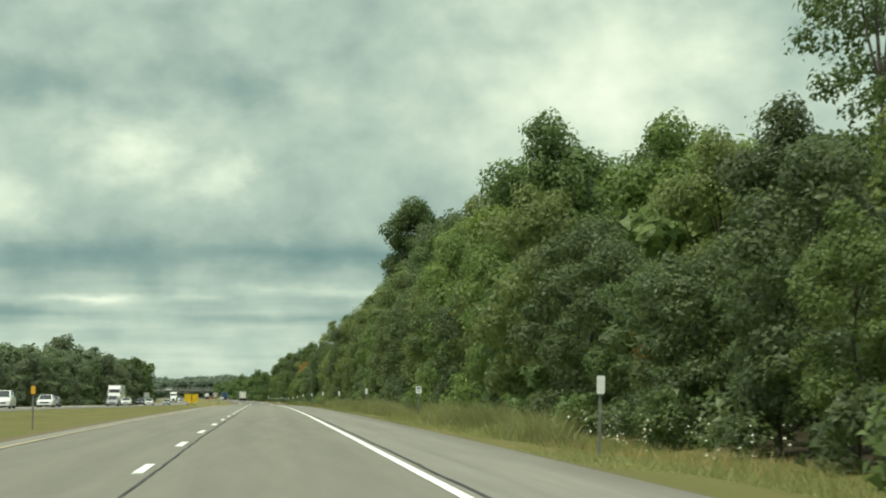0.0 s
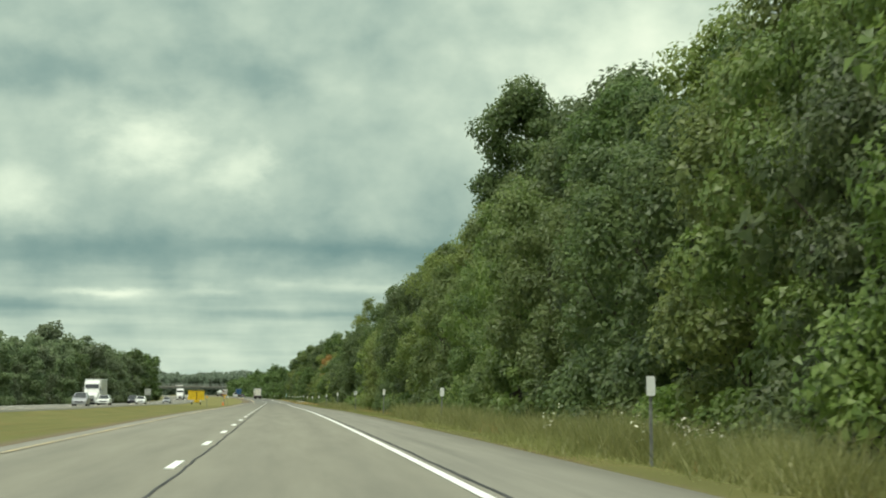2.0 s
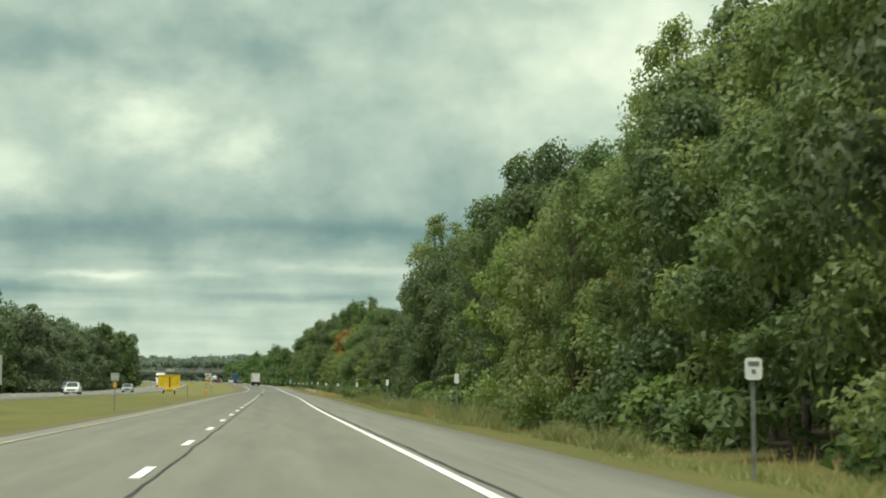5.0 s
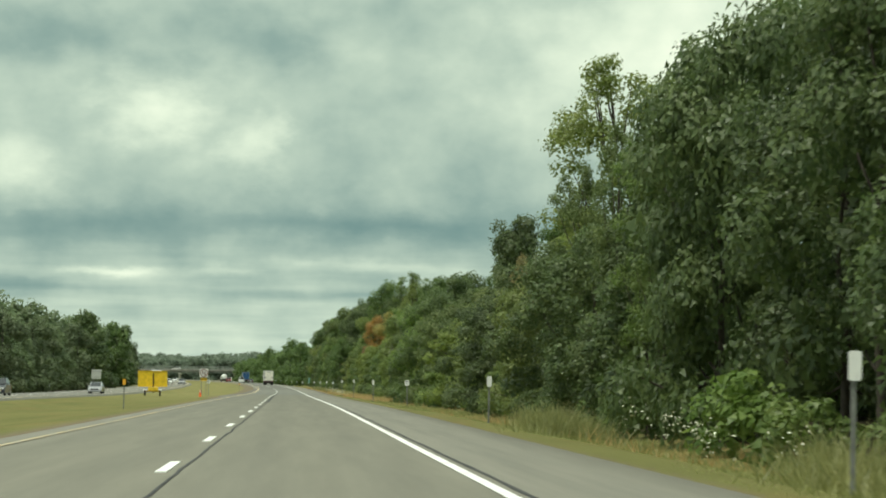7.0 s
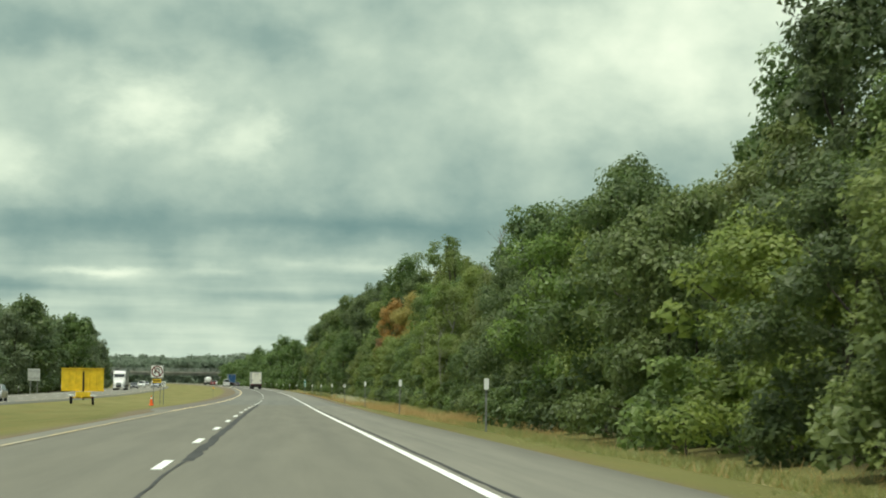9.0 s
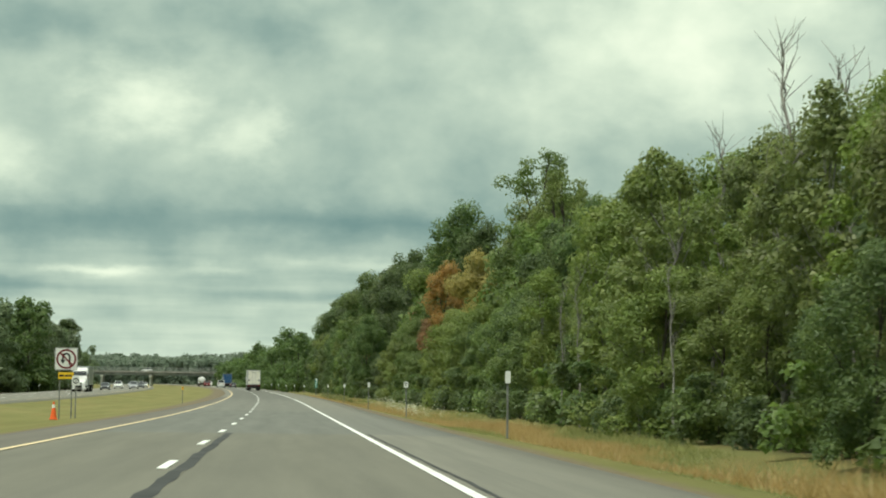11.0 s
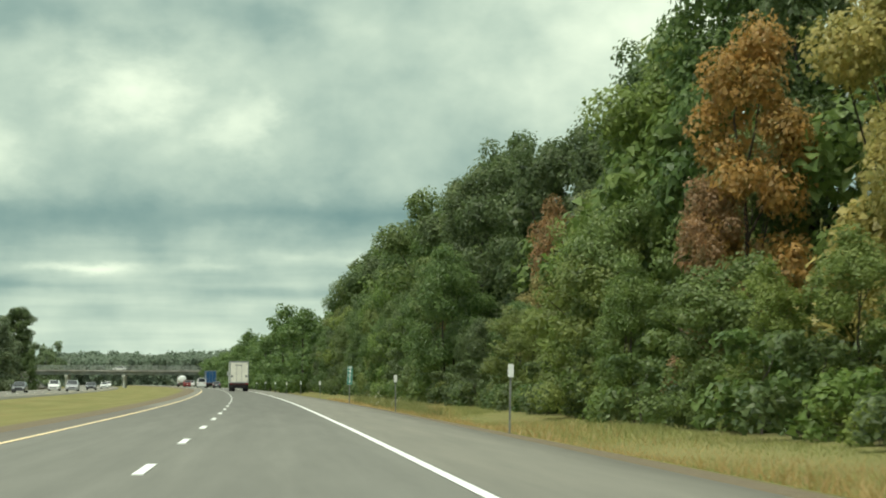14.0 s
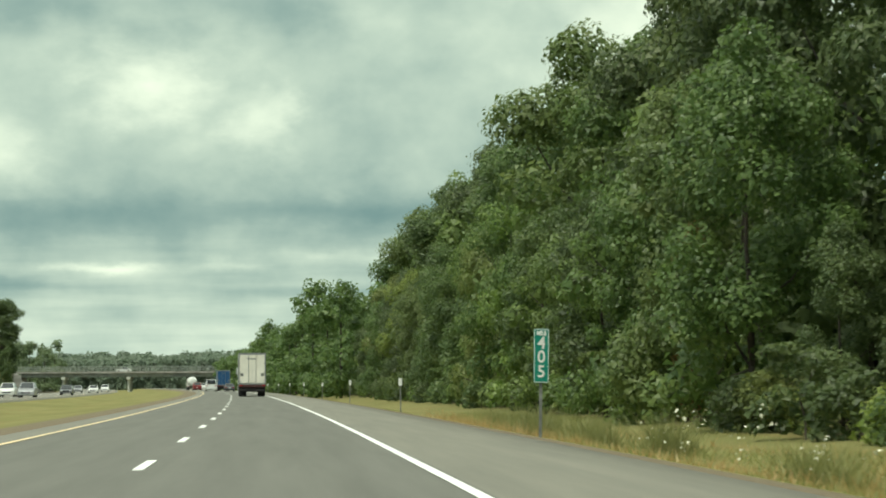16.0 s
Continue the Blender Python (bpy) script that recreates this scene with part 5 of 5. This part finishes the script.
def message_board():
    y = 532.0
    ob = thing("message_board_trailer", Matrix.Translation(on_ground(-17.4, y, 0.0)) @ pose(0, 0, 0, 0, 0, heading(y) + 2), "yellow portable message board on a small trailer, seen from behind", "sign trailer")
    rise = -0.10
    board = part("board", box(fresh(), (0, 0, 2.30 + rise), (3.70, 0.22, 1.94), 0.03), YELLOW_PAINT, ob)
    for z in (3.29, 1.31):
        part("frame_rim", box(fresh(), (0, -0.03, z + rise), (3.78, 0.30, 0.07), 0.01), YELLOW_PAINT, board)
    for x in (-1.2, -0.6, 0.6, 1.2):
        part("rib", box(fresh(), (x, -0.13, 2.30 + rise), (0.06, 0.05, 1.8), 0.01), YELLOW_PAINT, board)
    part("mast", box(fresh(), (0.08, -0.17, 1.75 + rise), (0.14, 0.14, 2.5), 0.02), DARK_STEEL, ob)
    part("battery_box", box(fresh(), (0.1, -0.42, 0.90), (1.3, 0.5, 0.46), 0.04), YELLOW_PAINT, ob)
    part("chassis", box(box(fresh(), (0, -0.3, 0.62), (2.0, 0.12, 0.12), 0.02), (0, 0.1, 0.62), (0.12, 3.0, 0.12), 0.02), YELLOW_PAINT, ob)
    for s in (-1, 1):
        wheel(ob, s * 0.95, -0.3, 0.33, 0.2, s)
        part("mudguard", box(fresh(), (s * 0.95, -0.3, 0.78), (0.42, 0.9, 0.16), 0.04), WHITE_SHEET, ob)
        part("tail_light", box(fresh(), (s * 0.95, -0.72, 0.72), (0.16, 0.04, 0.10), 0.01), LAMP_RED, ob)
        part("jack", rod(fresh(), (s * 0.9, 0.55, 0.0), (s * 0.9, 0.55, 0.7), 0.035), STEEL, ob)


# ---------------------------------------------------------------- vehicles


def car(name, m, paint, label, tall=1.38, length=4.3, width=1.66, hood=0.95, van=False):
    """A passenger car facing +y, on its wheels."""
    ob = thing(name, m, label, "car", "traffic")
    h, l2 = tall, length / 2
    belt = h * 0.62
    body = fresh()
    prism(body, [(-l2, 0.36), (-l2 + 0.04, belt * 0.92), (-l2 + 0.5, belt), (l2 - hood, belt), (l2 - 0.25, belt * 0.80), (l2, belt * 0.58), (l2, 0.30), (l2 - 0.25, 0.22), (-l2 + 0.25, 0.22)], width / 2, 0.07)
    shell = part("body", body, paint, ob, smooth=False)
    y0, y1, y2, y3 = (-l2 + 0.08, -l2 + 0.30, l2 - hood - 0.75, l2 - hood + 0.05) if van else (-l2 + 0.45, -l2 + 1.15, l2 - hood - 0.85, l2 - hood + 0.1)
    cab = fresh()
    hw, tw = width / 2 - 0.05, width / 2 - 0.20
    loft(cab, [[(-hw, y0, belt - 0.03), (hw, y0, belt - 0.03), (hw, y3, belt - 0.03), (-hw, y3, belt - 0.03)], [(-tw, y1, h), (tw, y1, h), (tw, y2, h), (-tw, y2, h)]])
    bmesh.ops.bevel(cab, geom=list(cab.edges), offset=0.04, segments=2, affect="EDGES")
    part("cabin", cab, paint, ob)

    def pane(nm, corners, lift):
        bm = fresh()
        c = [Vector(p) for p in corners]
        mid = sum(c, Vector()) / 4
        nrm = (c[1] - c[0]).cross(c[2] - c[0]).normalized()
        front = [mid + (p - mid) * 0.86 + nrm * lift for p in c]
        loft(bm, [[p - nrm * 0.03 for p in front], front])
        part(nm, bm, GLASS, ob)

    b = belt
    pane("windshield", [(hw, y3, b), (-hw, y3, b), (-tw, y2, h), (tw, y2, h)], 0.012)
    pane("rear_window", [(-hw, y0, b), (hw, y0, b), (tw, y1, h), (-tw, y1, h)], 0.012)
    pane("side_window", [(hw, y0, b), (hw, y3, b), (tw, y2, h), (tw, y1, h)], 0.012)
    pane("side_window", [(-hw, y3, b), (-hw, y0, b), (-tw, y1, h), (-tw, y2, h)], 0.012)
    for s in (-1, 1):
        for y in (-l2 + 0.8, l2 - 0.8):
            wheel(ob, s * (width / 2 - 0.10), y, 0.31, 0.2, s)
        part("headlight", box(fresh(), (s * (width / 2 - 0.26), l2 - 0.10, belt * 0.66), (0.34, 0.20, 0.13), 0.03), LAMP_CLEAR, ob)
        part("tail_light", box(fresh(), (s * (width / 2 - 0.20), -l2 + 0.04, belt * 0.78), (0.24, 0.10, 0.16), 0.02), LAMP_RED, ob)
        part("mirror", box(fresh(), (s * (width / 2 + 0.06), y3 - 0.3, belt + 0.08), (0.16, 0.10, 0.12), 0.03), paint, ob)
    part("grille", box(fresh(), (0, l2 - 0.02, 0.52), (width * 0.55, 0.08, 0.16), 0.02), BLACK, ob)
    part("bumper", box(fresh(), (0, l2 - 0.05, 0.33), (width * 0.9, 0.14, 0.14), 0.04), paint, ob)
    part("plate_bar", box(fresh(), (0, -l2 - 0.01, 0.62), (0.32, 0.03, 0.15), 0.01), WHITE_SHEET, ob)
    return ob


def box_truck(name, m, label, cab_paint, side_paint, door, long=12.5):
    """An articulated lorry facing +y: tractor and box trailer; the origin lies under the trailer's rear."""
    ob = thing(name, m, label, "truck", "traffic")
    w, z0, z1 = 1.20, 1.02, 3.82
    body = part("trailer_box", box(fresh(), (0, long / 2, (z0 + z1) / 2), (2 * w, long, z1 - z0), 0.03), side_paint, ob)
    part("rear_frame", box(box(box(box(fresh(), (0, -0.02, z1 - 0.07), (2 * w + 0.02, 0.10, 0.16), 0.01), (0, -0.02, z0 + 0.03), (2 * w + 0.02, 0.10, 0.20), 0.01),
                               (-w + 0.05, -0.02, 2.4), (0.10, 0.10, 2.5), 0.01), (w - 0.05, -0.02, 2.4), (0.10, 0.10, 2.5), 0.01), STEEL, body)
    for s in (-1, 1):
        leaf = part("rear_door", box(fresh(), (s * (w / 2 - 0.05), -0.05, 2.42), (w - 0.115, 0.05, 2.46), 0.01), door, ob)
        part("lock_bar", rod(fresh(), (s * 0.32, -0.10, 1.2), (s * 0.32, -0.10, 3.62), 0.017, n=8), STEEL, leaf)
        part("print", box(fresh(), (s * (w - 0.30), -0.079, 1.92), (0.26, 0.006, 0.26)), POST_GREY, leaf, "grey placard")
        for z in (1.35, 2.1, 2.9, 3.5):
            part("hinge", box(fresh(), (s * (w - 0.13), -0.085, z), (0.12, 0.03, 0.06), 0.008), STEEL, leaf)
        part("tail_light", box(fresh(), (s * (w - 0.22), -0.07, 0.98), (0.30, 0.05, 0.10), 0.01), LAMP_RED, ob)
        part("mudflap", box(fresh(), (s * 0.82, 0.75, 0.44), (0.66, 0.02, 0.70), 0.005), RUBBER, ob)
        for y in (1.6, 2.85):
            for x in (0.98, 0.66):
                wheel(ob, s * x, y, 0.48, 0.24, s)
        part("guard_leg", box(fresh(), (s * 0.55, 0.0, 0.72), (0.09, 0.08, 0.50), 0.01), DARK_STEEL, ob)
    part("print", box(fresh(), (-0.05, -0.079, 3.30), (0.78, 0.006, 0.09)), POST_GREY, body, "unreadable grey lettering")
    part("rear_sill", box(fresh(), (0, 0.02, 0.93), (2.40, 0.20, 0.24), 0.02), RUST_STEEL, ob)
    part("guard_bar", box(fresh(), (0, -0.04, 0.55), (2.30, 0.12, 0.20), 0.02), DARK_STEEL, ob)
    part("spray_flap", box(fresh(), (0, 0.30, 0.66), (2.30, 0.02, 0.50), 0.005), RUBBER, ob)
    part("underframe", box(box(fresh(), (0, 2.2, 0.82), (1.3, 3.2, 0.32), 0.03), (0, long / 2, 0.92), (0.9, long - 1, 0.16), 0.02), DARK_STEEL, ob)
    # tractor
    f = long + 0.4
    part("chassis", box(fresh(), (0, f + 1.4, 0.75), (0.9, 6.2, 0.28), 0.03), DARK_STEEL, ob)
    cabin = part("cab", prism(fresh(), [(f, 0.95), (f, 3.45), (f + 0.5, 3.62), (f + 1.25, 3.25), (f + 1.75, 2.35), (f + 2.05, 1.80), (f + 2.05, 0.75), (f + 0.2, 0.75)], 1.10, 0.08), cab_paint, ob)
    part("hood", prism(fresh(), [(f + 1.95, 0.70), (f + 1.95, 1.82), (f + 3.2, 1.55), (f + 3.45, 1.2), (f + 3.5, 0.62)], 0.92, 0.10), cab_paint, ob)
    part("grille", box(fresh(), (0, f + 3.48, 1.05), (0.95, 0.10, 0.70), 0.04), CHROME, ob)
    part("bumper", box(fresh(), (0, f + 3.52, 0.52), (2.2, 0.20, 0.34), 0.06), cab_paint, ob)
    d = Vector((0, 0.5, -0.9)).normalized()
    bm = fresh()
    loft(bm, [[(-0.95, f + 1.40, 3.02), (0.95, f + 1.40, 3.02), (0.98, f + 1.72, 2.45), (-0.98, f + 1.72, 2.45)], [(-0.95, f + 1.46, 3.04), (0.95, f + 1.46, 3.04), (0.98, f + 1.78, 2.46), (-0.98, f + 1.78, 2.46)]])
    part("windshield", bm, GLASS, cabin)
    for s in (-1, 1):
        part("side_window", box(fresh(), (s * 1.105, f + 1.15, 2.45), (0.03, 0.75, 0.62), 0.01), GLASS, cabin)
        part("mirror", box(fresh(), (s * 1.28, f + 1.75, 2.3), (0.18, 0.12, 0.62), 0.03), CHROME, cabin)
        part("headlight", box(fresh(), (s * 0.82, f + 3.40, 1.02), (0.30, 0.16, 0.26), 0.04), LAMP_CLEAR, ob)
        wheel(ob, s * 0.95, f + 2.7, 0.48, 0.26, s)
        for y in (f - 0.6, f - 1.8):
            wheel(ob, s * 0.92, y, 0.48, 0.44, s)
        part("fuel_tank", rod(fresh(), (s * 0.95, f + 0.4, 0.72), (s * 0.95, f + 1.7, 0.72), 0.30, n=16), CHROME, ob)
    return ob


def tanker(m):
    ob = thing("tank_truck", m, "white tank truck with a rounded tank end", "truck", "traffic")
    rings = []
    for y, r in ((0.0, 0.35), (0.08, 0.75), (0.25, 0.98), (0.6, 1.08), (7.6, 1.08), (7.95, 0.98), (8.1, 0.6)):
        rings.append([(r * math.cos(6.2832 * k / 24), y, 2.0 + r * math.sin(6.2832 * k / 24)) for k in range(24)])
    tank = part("tank", loft(fresh(), rings), PAINT_WHITE, ob, smooth=True)
    for y in (1.6, 3.6, 5.6):
        part("band", rod(fresh(), (0, y - 0.05, 2.0), (0, y + 0.05, 2.0), 1.10, n=24), STEEL, tank)
    part("chassis", box(fresh(), (0, 5.2, 0.85), (1.0, 10.0, 0.28), 0.03), DARK_STEEL, ob)
    part("bumper", box(fresh(), (0, 0.1, 0.55), (2.0, 0.12, 0.14), 0.02), DARK_STEEL, ob)
    part("cab", prism(fresh(), [(8.4, 0.8), (8.4, 2.6), (9.6, 2.6), (10.0, 1.9), (10.9, 1.6), (11.0, 0.7)], 1.05, 0.08), PAINT_WHITE, ob)
    for s in (-1, 1):
        part("tail_light", box(fresh(), (s * 0.85, 0.04, 0.72), (0.22, 0.05, 0.10), 0.01), LAMP_RED, ob)
        for y in (1.3, 2.5, 9.9):
            wheel(ob, s * 0.92, y, 0.46, 0.4, s)


def van(m):
    """A tall white van seen from behind."""
    ob = car("van", m, PAINT_WHITE, "white van with two dark rear windows", 2.05, 5.0, 1.88, 1.0, True)
    for s in (-1, 1):
        part("door_window", box(fresh(), (s * 0.38, -2.42, 1.50), (0.52, 0.04, 0.42), 0.02), GLASS, ob)


def ahead(lat, y, z=0.0):
    return Matrix.Translation(spot(lat, y, z)) @ pose(0, 0, 0, 0, 0, heading(y))


def oncoming(lat, y):
    return Matrix.Translation(spot(lat, y, -0.195)) @ pose(0, 0, 0, 0, 0, heading(y) + 180)


def place_traffic():
    box_truck("lorry", ahead(0.2, 804.0), "white box trailer with double rear doors on a motorway lane", PAINT_WHITE, PAINT_WHITE, TRAILER_DOOR)
    van(ahead(-2.6, 973))
    car("sedan", ahead(0.3, 965), PAINT_GREY, "grey sedan seen from behind")
    box_truck("lorry", ahead(0.3, 1000), "blue box lorry on a distant lane", PAINT_BLUE, PAINT_BLUE, PAINT_BLUE, 7.5)
    tanker(ahead(-3.3, 1092))
    car("pickup", ahead(-3.1, 1066), PAINT_RED, "dark red pickup seen from behind", 1.75, 5.2, 1.85, 1.3)
    car("suv", ahead(-0.2, 1110), PAINT_WHITE, "white utility vehicle seen from behind", 1.7, 4.6, 1.8)
    sedan = (1.38, 4.3, 1.66, 0.95)
    suv = (1.62, 4.5, 1.76, 1.0)
    rows = [(-23.3, 181, PAINT_WHITE, suv, "white"), (-27.0, 205, PAINT_SILVER, sedan, "silver"), (-23.4, 219, PAINT_WHITE, sedan, "white"), (-26.9, 262, PAINT_GREY, sedan, "grey"),
            (-23.2, 318, PAINT_SILVER, suv, "silver"), (-23.3, 352, PAINT_WHITE, sedan, "white"), (-23.2, 430, PAINT_WHITE, sedan, "white"), (-26.8, 462, PAINT_DARK, suv, "dark"),
            (-23.4, 520, PAINT_SILVER, sedan, "silver"),
            (-26.9, 800, PAINT_GREY, sedan, "grey"), (-23.3, 846, PAINT_SILVER, suv, "silver"), (-27.0, 862, PAINT_WHITE, suv, "white"), (-23.2, 905, PAINT_GREY, sedan, "grey"), (-23.1, 985, PAINT_WHITE, sedan, "white"),
            (-26.9, 1010, PAINT_SILVER, sedan, "silver"), (-23.3, 1090, PAINT_WHITE, suv, "white")]
    for lat, y, paint, (tall, ln, wd, hood), word in rows:
        kind = "suv" if tall > 1.5 else "sedan"
        car(kind, oncoming(lat, y), paint, word + (" utility vehicle" if kind == "suv" else " sedan") + " facing the camera on the opposite lanes", tall, ln, wd, hood)
    box_truck("lorry", oncoming(-27.0, 388), "white lorry with a white trailer on the opposite lanes", PAINT_WHITE, PAINT_WHITE, TRAILER_DOOR, 11.0)
    box_truck("lorry", oncoming(-27.0, 745), "white lorry with a grey trailer on the opposite lanes", PAINT_WHITE, PAINT_SILVER, TRAILER_DOOR, 11.0)


# ---------------------------------------------------------------- bridge


def bridge():
    y, x0, x1 = 1210.0, -86.0, 20.0
    z = 1.5
    ob = tagged(new("bridge"), "grey girder bridge carrying a road over the motorway", "bridge", kind="structure")
    ob.location = (0, y, 0)
    mid, ln = (x0 + x1) / 2, x1 - x0
    part("deck", box(fresh(), (mid, 0, z + 1.25), (ln + 4, 10.0, 0.35), 0.03), CONCRETE, ob)
    for k in range(5):
        part("girder", box(fresh(), (mid, -4.2 + 2.1 * k, z + 0.55), (ln, 0.35, 1.1), 0.02), GIRDER, ob)
    for s in (-1, 1):
        part("kerb", box(fresh(), (mid, s * 4.85, z + 1.50), (ln + 6, 0.30, 0.22), 0.03), CONCRETE, ob)
        for zz in (2.05, 2.55, 3.05):
            part("rail", box(fresh(), (mid, s * 4.85, z + zz), (ln + 6, 0.07, 0.07)), PALE_RAIL, ob)
        bars = fresh()
        for k in range(150):
            box(bars, (x0 - 2.8 + (ln + 5.6) * k / 149, s * 4.85, z + 2.30), (0.045, 0.03, 1.45))
        part("railing_bars", bars, PALE_RAIL, ob)
    post = fresh()
    box(post, (0, 0, 0), (0.12, 0.12, 1.6), 0.01)
    me = bpy.data.meshes.new("rail_post")
    post.to_mesh(me)
    post.free()
    me.materials.append(PALE_RAIL)
    for k in range(45):
        for s in (-1, 1):
            p = part("rail_post", me, None, ob)
            p.location = (x0 - 2 + (ln + 4) * k / 44, s * 4.85, z + 2.35)
    for px in (-74.0, -55.4, -30.0):
        pier = part("pier_cap", box(fresh(), (px, 0, z - 0.35), (1.1, 9.6, 0.7), 0.06), PIER, ob)
        for k in (-3.4, 0, 3.4):
            part("column", rod(fresh(), (px, k, -3.4), (px, k, z - 0.6), 0.45, n=18), PIER, pier)
    for px, s in ((x0 - 1.2, -1), (x1 + 1.2, 1)):
        part("abutment", box(fresh(), (px, 0, -0.6), (3.0, 11.0, 5.6), 0.05), CONCRETE, ob)
    # approach embankments
    for name_x, s in ((x0, -1), (x1, 1)):
        bm = fresh()
        e = name_x + s * 1.5
        far = e + s * 260
        loft(bm, [[(e + s * 1.0, -13, -3.2), (e + s * 1.0, 13, -3.2), (e + s * 1.0, 5.2, z + 1.42), (e + s * 1.0, -5.2, z + 1.42)],
                  [(far, -13, -3.2), (far, 13, -3.2), (far, 5.2, z + 0.9), (far, -5.2, z + 0.9)]])
        bank = part("embankment", bm, bpy.data.materials["grassland"], ob)
        bm = fresh()
        loft(bm, [[(e + s * 1.2, -5.6, z + 1.3), (e + s * 1.2, 5.6, z + 1.3), (e - s * 6.5, 5.0, -2.6), (e - s * 6.5, -5.0, -2.6)],
                  [(e + s * 1.6, -5.6, z + 1.0), (e + s * 1.6, 5.6, z + 1.0), (e + s * 1.6, 5.0, -3.2), (e + s * 1.6, -5.0, -3.2)]])
        part("slope", bm, CONCRETE, bank)
    car("sedan", Matrix.Translation((-57.0, y - 2.0, z + 1.43)) @ pose(0, 0, 0, 0, 0, 90), PAINT_WHITE, "white sedan crossing the bridge")


place_markers()
mile_sign()
u_turn_sign()
traffic_cone(-11.35, 532.0)
back_sign()
message_board()
bridge()
place_traffic()
far_woods()
deep_woods()
grow_verges()
plant_forest()
plant_single_trees()
for proto, _ in PROTO.values():
    for c in (*proto.children_recursive, proto):
        bpy.data.objects.remove(c)
